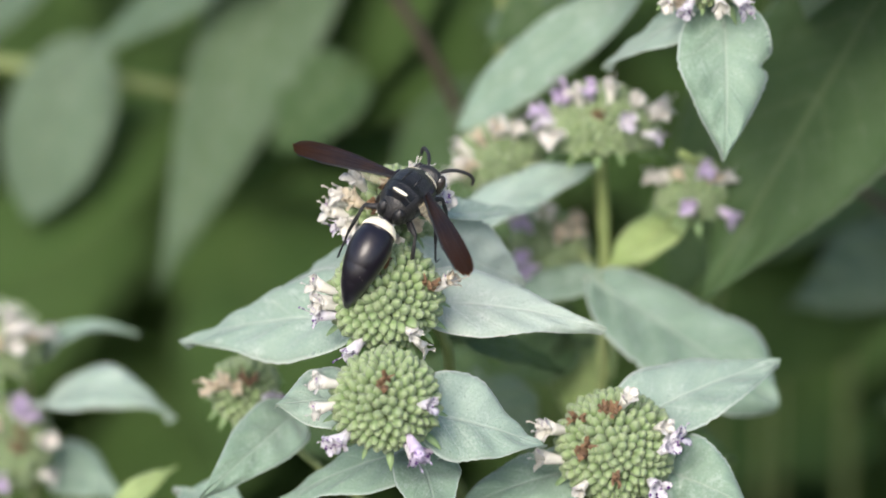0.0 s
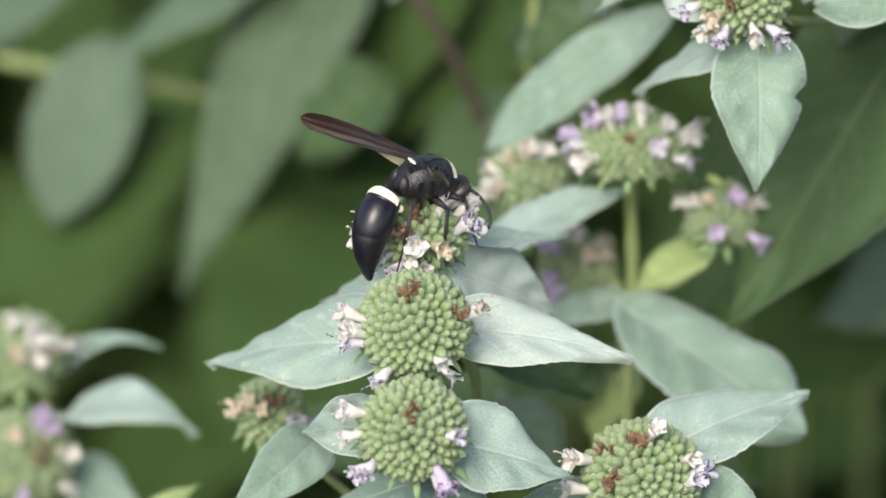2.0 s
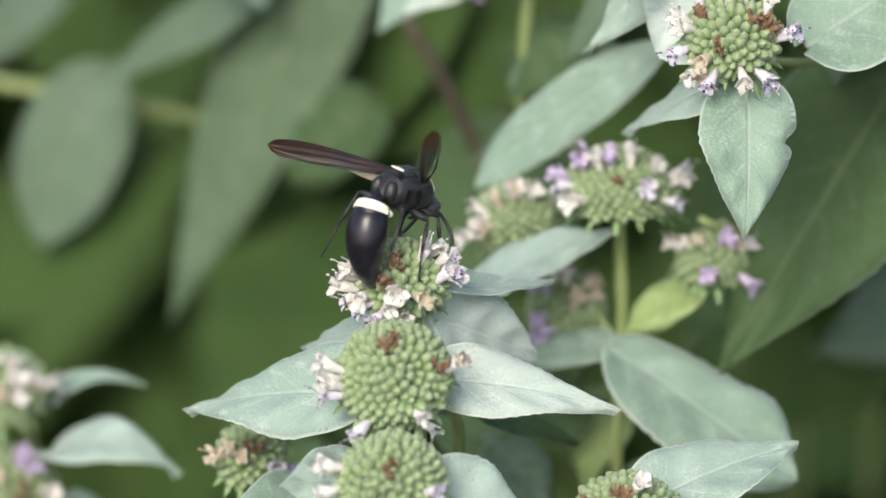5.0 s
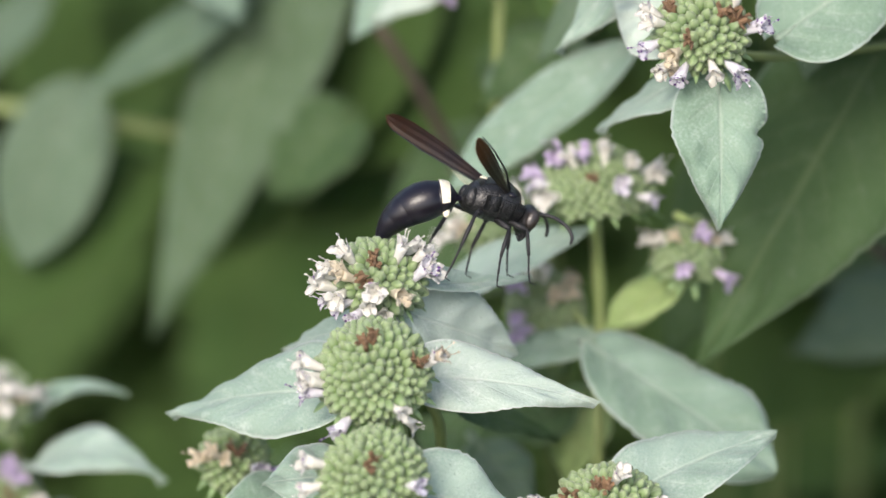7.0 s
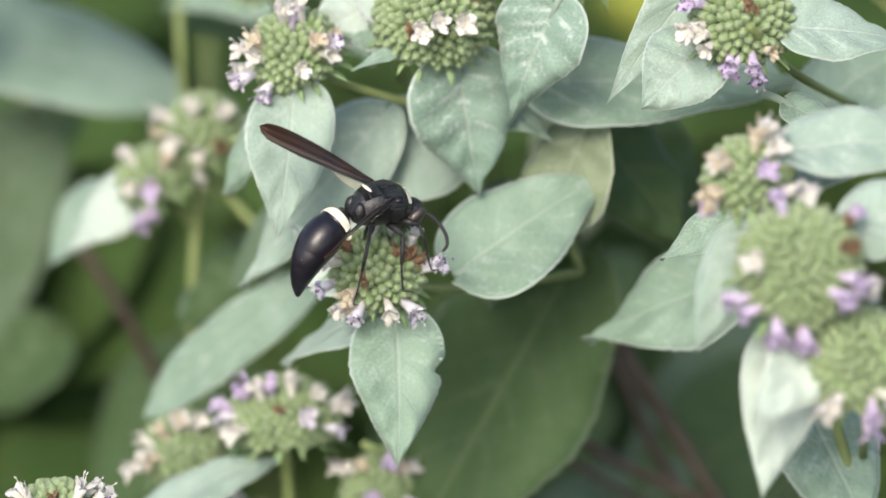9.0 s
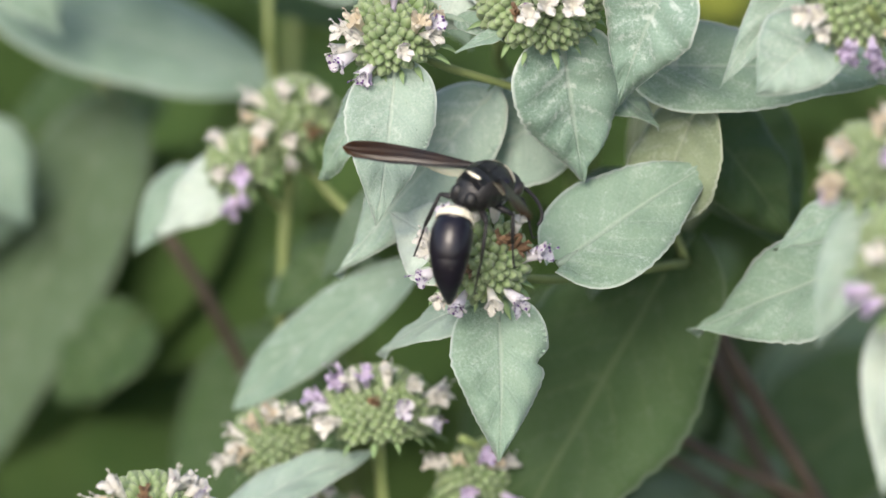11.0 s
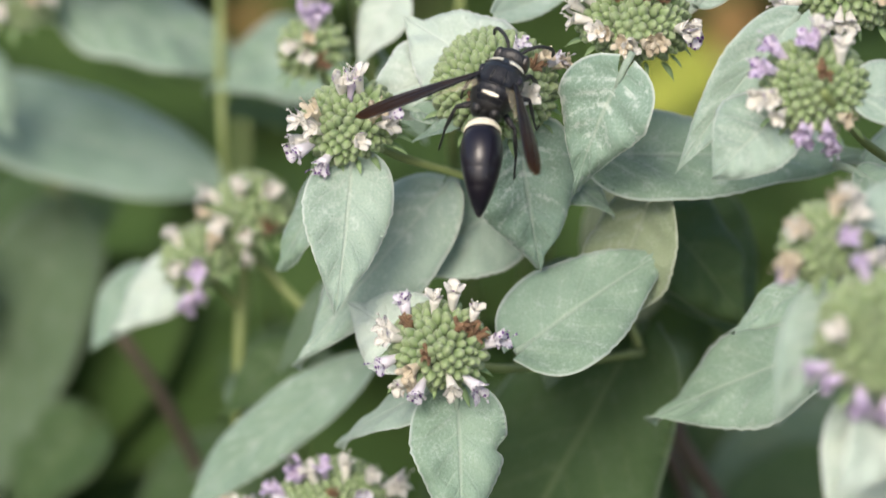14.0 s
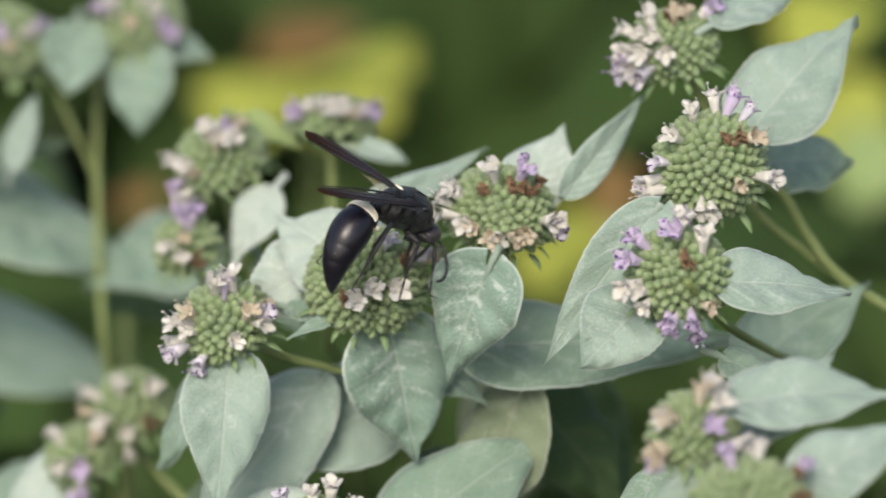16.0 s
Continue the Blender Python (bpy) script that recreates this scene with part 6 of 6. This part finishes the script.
def motions():
    """The wasp's way over the heads, its abdomen and wings, and the bee that flies past."""
    walk(wasp, [
        (0.0, pose(-0.00381, -0.01909, 0.63492, 18.1, -12.1, 56.0)),
        (0.5, pose(-0.00337, -0.01890, 0.63557, 14.1, -9.1, 54.3)),
        (1.0, pose(-0.00403, -0.01890, 0.63525, 18.8, -18.2, 51.7)),
        (1.5, pose(-0.00742, -0.01143, 0.63620, 0.8, 1.3, 85.9)),
        (2.0, pose(-0.00511, -0.01159, 0.63593, -4.4, 5.7, 25.4)),
        (2.5, pose(-0.00514, -0.01105, 0.63686, -4.1, 5.8, 29.5)),
        (3.0, pose(-0.00428, -0.01124, 0.63652, -4.2, 6.7, 29.3)),
        (3.5, pose(-0.00537, -0.00961, 0.63936, 1.4, 10.6, 45.8)),
        (3.7, pose(-0.00537, -0.00961, 0.63935, 1.4, 10.5, 45.6)),
        (5.8, pose(-0.00566, -0.00898, 0.63845, -6.8, 31.2, 43.8)),
        (6.0, pose(-0.00514, -0.00905, 0.63832, -6.6, 30.4, 42.7)),
        (6.5, pose(-0.00111, -0.00672, 0.63636, -25.7, 30.8, -2.8)),
        (7.0, pose(0.00603, -0.00523, 0.63494, -22.2, 24.0, 15.0)),
        (7.3, pose(0.00837, -0.00364, 0.63530, -22.0, 22.0, 16.0)),
        (7.4, pose(0.00891, 0.00093, 0.64242, -13.0, -6.0, 21.0)),
        (7.5, pose(0.01206, 0.00319, 0.64553, -9.9, -16.8, 24.8)),
        (7.6, pose(0.01651, 0.00137, 0.64398, -9.0, -18.0, 25.0)),
        (7.7, pose(0.01772, 0.00586, 0.65337, -6.0, -8.0, 25.0)),
        (7.8, pose(0.01678, 0.00474, 0.65302, -2.0, -17.0, 25.0)),
        (8.0, pose(0.01984, 0.00335, 0.65382, 0.1, -17.0, 25.3)),
        (8.2, pose(0.02304, 0.00161, 0.65399, 1.0, -6.0, 29.0)),
        (8.5, pose(0.02650, 0.00147, 0.65855, 0.6, 6.1, 36.2)),
        (9.0, pose(0.02786, 0.00169, 0.65893, -0.5, 5.4, 28.2)),
        (9.5, pose(0.02617, 0.00097, 0.65768, 2.7, -2.7, 82.3)),
        (10.0, pose(0.02775, 0.00197, 0.65940, 6.9, 1.5, 44.1)),
        (12.3, pose(0.02778, 0.00174, 0.65902, 9.5, -7.0, 47.9)),
        (12.5, pose(0.03123, 0.00285, 0.65894, 7.8, 2.6, 35.4)),
        (13.0, pose(0.03425, 0.00470, 0.66414, -4.1, -11.2, 36.6)),
        (13.5, pose(0.03185, 0.00657, 0.66877, 11.5, -47.4, 72.6)),
        (14.0, pose(0.03349, 0.01126, 0.67549, 18.6, -35.8, 59.4)),
        (14.5, pose(0.03561, 0.01142, 0.67978, 17.5, -10.6, 28.4)),
        (15.0, pose(0.03684, 0.01197, 0.68072, 7.9, -2.1, 35.8)),
        (15.5, pose(0.03587, 0.01251, 0.68167, 4.5, -3.1, 14.6)),
        (16.0, pose(0.03771, 0.01496, 0.68191, -2.4, 28.2, 21.7)),
    ])
    walk(abdomen, [
        (0.0, pose(-0.00372, 0.00000, -0.00055, 0.3, 2.2, 8.9)),
        (0.5, pose(-0.00372, 0.00000, -0.00055, 0.5, 4.0, 2.0)),
        (1.0, pose(-0.00372, 0.00000, -0.00055, 1.6, -0.7, 5.6)),
        (1.5, pose(-0.00372, 0.00000, -0.00055, 0.3, -9.0, 0.6)),
        (2.0, pose(-0.00372, 0.00000, -0.00055, -4.3, -26.0, 28.0)),
        (2.5, pose(-0.00372, 0.00000, -0.00055, -4.6, -26.5, 28.0)),
        (3.0, pose(-0.00372, 0.00000, -0.00055, -2.4, -25.5, 25.0)),
        (3.5, pose(-0.00372, 0.00000, -0.00055, -7.8, -35.8, 22.5)),
        (5.8, pose(-0.00372, 0.00000, -0.00055, -11.5, -58.3, 22.3)),
        (6.0, pose(-0.00372, 0.00000, -0.00055, -6.6, -56.5, 16.6)),
        (6.5, pose(-0.00372, 0.00000, -0.00055, -3.2, -40.3, 22.1)),
        (7.0, pose(-0.00372, 0.00000, -0.00055, 16.9, -5.1, -12.4)),
        (7.3, pose(-0.00372, 0.00000, -0.00055, 16.9, -5.1, -12.4)),
        (7.4, pose(-0.00372, 0.00000, -0.00055, 12.0, 4.0, 0.0)),
        (7.5, pose(-0.00372, 0.00000, -0.00055, 10.3, 13.9, 9.2)),
        (7.6, pose(-0.00372, 0.00000, -0.00055, 8.0, 0.0, 12.0)),
        (7.7, pose(-0.00372, 0.00000, -0.00055, 4.0, -16.0, 16.0)),
        (7.8, pose(-0.00372, 0.00000, -0.00055, -6.0, -34.0, 40.0)),
        (8.0, pose(-0.00372, 0.00000, -0.00055, -7.7, 7.0, 54.2)),
        (8.5, pose(-0.00372, 0.00000, -0.00055, 3.3, -11.7, 11.0)),
        (9.0, pose(-0.00372, 0.00000, -0.00055, 3.8, -11.6, 12.1)),
        (9.5, pose(-0.00372, 0.00000, -0.00055, -0.6, -14.7, 3.3)),
        (10.0, pose(-0.00372, 0.00000, -0.00055, -12.2, -26.0, 32.7)),
        (12.3, pose(-0.00372, 0.00000, -0.00055, -4.4, 2.3, 27.2)),
        (12.5, pose(-0.00372, 0.00000, -0.00055, 1.8, -5.6, 14.1)),
        (13.0, pose(-0.00372, 0.00000, -0.00055, 8.2, 13.9, 7.3)),
        (13.5, pose(-0.00372, 0.00000, -0.00055, 2.3, 60.0, 8.0)),
        (14.0, pose(-0.00372, 0.00000, -0.00055, -0.2, 28.8, 20.6)),
        (14.5, pose(-0.00372, 0.00000, -0.00055, -3.6, 8.4, 36.6)),
        (15.0, pose(-0.00372, 0.00000, -0.00055, 1.7, -12.9, 12.5)),
        (15.5, pose(-0.00372, 0.00000, -0.00055, -4.3, -15.2, 31.1)),
        (16.0, pose(-0.00372, 0.00000, -0.00055, -8.3, -33.5, 27.9)),
    ])
    walk(wasp_head, [
        (0.0, pose(0.00295, 0.00000, -0.00030, 0.0, 20.0, 0.0)),
        (0.5, pose(0.00295, 0.00000, -0.00030, 0.0, 25.0, 0.0)),
        (1.0, pose(0.00295, 0.00000, -0.00030, 0.0, 15.0, 0.0)),
        (1.5, pose(0.00295, 0.00000, -0.00030, 0.0, 45.0, 0.0)),
        (2.0, pose(0.00295, 0.00000, -0.00030, 0.0, 55.0, 0.0)),
        (2.5, pose(0.00295, 0.00000, -0.00030, 0.0, 28.0, 0.0)),
        (3.0, pose(0.00295, 0.00000, -0.00030, 0.0, 55.0, 0.0)),
        (3.5, pose(0.00295, 0.00000, -0.00030, 0.0, 62.0, 0.0)),
        (5.8, pose(0.00295, 0.00000, -0.00030, 0.0, 55.0, 0.0)),
        (6.0, pose(0.00295, 0.00000, -0.00030, 0.0, 42.0, 0.0)),
        (6.5, pose(0.00295, 0.00000, -0.00030, 0.0, 25.0, 0.0)),
        (7.0, pose(0.00295, 0.00000, -0.00030, 0.0, 12.0, 0.0)),
        (7.5, pose(0.00295, 0.00000, -0.00030, 0.0, 0.0, 0.0)),
        (8.0, pose(0.00295, 0.00000, -0.00030, 0.0, 5.0, 0.0)),
        (8.5, pose(0.00295, 0.00000, -0.00030, 0.0, 45.0, 0.0)),
        (9.0, pose(0.00295, 0.00000, -0.00030, 0.0, 50.0, 0.0)),
        (9.5, pose(0.00295, 0.00000, -0.00030, 0.0, 50.0, 0.0)),
        (10.0, pose(0.00295, 0.00000, -0.00030, 0.0, 62.0, 0.0)),
        (12.3, pose(0.00295, 0.00000, -0.00030, 0.0, 30.0, 0.0)),
        (12.5, pose(0.00295, 0.00000, -0.00030, 0.0, 12.0, 0.0)),
        (13.0, pose(0.00295, 0.00000, -0.00030, 0.0, -5.0, 0.0)),
        (13.5, pose(0.00295, 0.00000, -0.00030, 0.0, -5.0, 0.0)),
        (14.0, pose(0.00295, 0.00000, -0.00030, 0.0, 32.0, 0.0)),
        (14.5, pose(0.00295, 0.00000, -0.00030, 0.0, 38.0, 0.0)),
        (15.0, pose(0.00295, 0.00000, -0.00030, 0.0, 50.0, 0.0)),
        (15.5, pose(0.00295, 0.00000, -0.00030, 0.0, 52.0, 0.0)),
        (16.0, pose(0.00295, 0.00000, -0.00030, 0.0, 62.0, 0.0)),
    ])
    walk(wing_l, [
        (0.0, pose(0.00040, 0.00180, 0.00135, -20.2, 20.9, 87.7)),
        (0.5, pose(0.00040, 0.00180, 0.00135, -5.1, 18.0, 95.0)),
        (1.0, pose(0.00040, 0.00180, 0.00135, -12.3, 20.8, 96.3)),
        (1.5, pose(0.00040, 0.00180, 0.00135, -14.5, 25.2, 73.6)),
        (2.0, pose(0.00040, 0.00180, 0.00135, -40.8, -14.3, 146.5)),
        (2.5, pose(0.00040, 0.00180, 0.00135, -41.1, -12.0, 144.0)),
        (3.0, pose(0.00040, 0.00180, 0.00135, -41.3, -15.1, 142.4)),
        (3.5, pose(0.00040, 0.00180, 0.00135, -41.5, 7.9, 134.2)),
        (5.8, pose(0.00040, 0.00180, 0.00135, -62.3, -0.3, 129.6)),
        (6.0, pose(0.00040, 0.00180, 0.00135, -61.4, -0.9, 130.7)),
        (6.5, pose(0.00040, 0.00180, 0.00135, -62.9, -5.6, 167.3)),
        (7.0, pose(0.00040, 0.00180, 0.00135, -63.6, -19.6, 155.7)),
        (7.3, pose(0.00040, 0.00180, 0.00135, -63.6, -19.6, 155.7)),
        *[(7.4 + k / 15, pose(0.00040, 0.00180, 0.00135, 0.0, 35.0 if k % 2 else -48.0, 92.0)) for k in range(5)],
        (7.8, pose(0.00040, 0.00180, 0.00135, -19.1, 15.9, 101.7)),
        (8.0, pose(0.00040, 0.00180, 0.00135, -19.1, 15.9, 101.7)),
        (8.5, pose(0.00040, 0.00180, 0.00135, -37.7, -16.7, 132.6)),
        (9.0, pose(0.00040, 0.00180, 0.00135, -35.6, -20.5, 138.1)),
        (9.5, pose(0.00040, 0.00180, 0.00135, -7.6, 24.1, 81.9)),
        (10.0, pose(0.00040, 0.00180, 0.00135, -31.2, -1.2, 131.1)),
        (12.3, pose(0.00040, 0.00180, 0.00135, -23.2, 7.2, 109.4)),
        (12.5, pose(0.00040, 0.00180, 0.00135, -27.7, -20.0, 124.8)),
        (13.0, pose(0.00040, 0.00180, 0.00135, -31.1, -14.7, 140.5)),
        (13.5, pose(0.00040, 0.00180, 0.00135, 39.9, 5.9, 134.2)),
        (14.0, pose(0.00040, 0.00180, 0.00135, 30.4, 6.8, 131.5)),
        (14.5, pose(0.00040, 0.00180, 0.00135, -18.0, -4.7, 144.1)),
        (15.0, pose(0.00040, 0.00180, 0.00135, -34.0, -13.0, 131.6)),
        (15.5, pose(0.00040, 0.00180, 0.00135, -30.0, -14.1, 155.8)),
        (16.0, pose(0.00040, 0.00180, 0.00135, -21.4, -4.9, 121.9)),
    ])
    walk(wing_r, [
        (0.0, pose(0.00040, -0.00180, 0.00135, 16.4, -11.0, -127.6)),
        (0.5, pose(0.00040, -0.00180, 0.00135, 5.5, -8.0, -121.0)),
        (1.0, pose(0.00040, -0.00180, 0.00135, 13.5, -19.4, -121.5)),
        (1.5, pose(0.00040, -0.00180, 0.00135, 6.1, -15.9, -143.0)),
        (2.0, pose(0.00040, -0.00180, 0.00135, -33.7, -17.9, -114.2)),
        (2.5, pose(0.00040, -0.00180, 0.00135, 34.1, -10.4, -127.6)),
        (3.0, pose(0.00040, -0.00180, 0.00135, 30.1, -9.5, -129.4)),
        (3.5, pose(0.00040, -0.00180, 0.00135, -122.1, -30.6, -141.8)),
        (5.8, pose(0.00040, -0.00180, 0.00135, -132.5, -32.1, -144.1)),
        (6.0, pose(0.00040, -0.00180, 0.00135, -130.0, -34.7, -144.4)),
        (6.5, pose(0.00040, -0.00180, 0.00135, -96.8, -30.6, -126.5)),
        (7.0, pose(0.00040, -0.00180, 0.00135, -86.1, -16.7, -133.7)),
        (7.3, pose(0.00040, -0.00180, 0.00135, -86.1, -16.7, -133.7)),
        *[(7.4 + k / 15, pose(0.00040, -0.00180, 0.00135, 0.0, 35.0 if k % 2 else -48.0, -92.0)) for k in range(5)],
        (7.8, pose(0.00040, -0.00180, 0.00135, -8.7, 4.4, -163.7)),
        (8.0, pose(0.00040, -0.00180, 0.00135, -8.7, 4.4, -163.7)),
        (8.5, pose(0.00040, -0.00180, 0.00135, 53.1, 18.9, -157.7)),
        (9.0, pose(0.00040, -0.00180, 0.00135, 50.5, 6.7, -149.1)),
        (9.5, pose(0.00040, -0.00180, 0.00135, 6.6, -23.3, -145.2)),
        (10.0, pose(0.00040, -0.00180, 0.00135, -3.4, -26.1, -122.6)),
        (12.3, pose(0.00040, -0.00180, 0.00135, -56.5, -16.0, -139.5)),
        (12.5, pose(0.00040, -0.00180, 0.00135, 32.5, -5.6, -148.7)),
        (13.0, pose(0.00040, -0.00180, 0.00135, 25.1, -18.4, -137.6)),
        (13.5, pose(0.00040, -0.00180, 0.00135, 54.9, -27.9, -166.2)),
        (14.0, pose(0.00040, -0.00180, 0.00135, -41.0, -21.8, -148.5)),
        (14.5, pose(0.00040, -0.00180, 0.00135, 31.5, -14.9, -132.9)),
        (15.0, pose(0.00040, -0.00180, 0.00135, 43.4, -19.7, -147.5)),
        (15.5, pose(0.00040, -0.00180, 0.00135, 20.8, -21.8, -125.4)),
        (16.0, pose(0.00040, -0.00180, 0.00135, -9.1, 7.0, -171.0)),
    ])
    walk(bumblebee, [
        (0.0, pose(0.14408, -0.00476, 0.65175, -31.6, -38.6, 113.5)),
        (14.0, pose(0.12994, -0.00426, 0.66063, -32.8, -37.4, 113.3)),
        (14.8, pose(0.07982, -0.03416, 0.69684, -25.3, -39.7, 102.0)),
        (14.9, pose(0.07638, -0.02928, 0.70529, -23.7, -39.8, 99.6)),
        (15.0, pose(0.07418, -0.02561, 0.71165, -19.7, -40.2, 93.4)),
        (15.1, pose(0.07369, -0.02324, 0.71576, -12.4, -40.0, 82.3)),
        (15.3, pose(0.07848, -0.01766, 0.72540, -1.3, -36.8, 65.9)),
        (16.0, pose(0.12958, 0.04943, 0.74561, 6.1, -32.5, 55.7)),
    ])


motions()
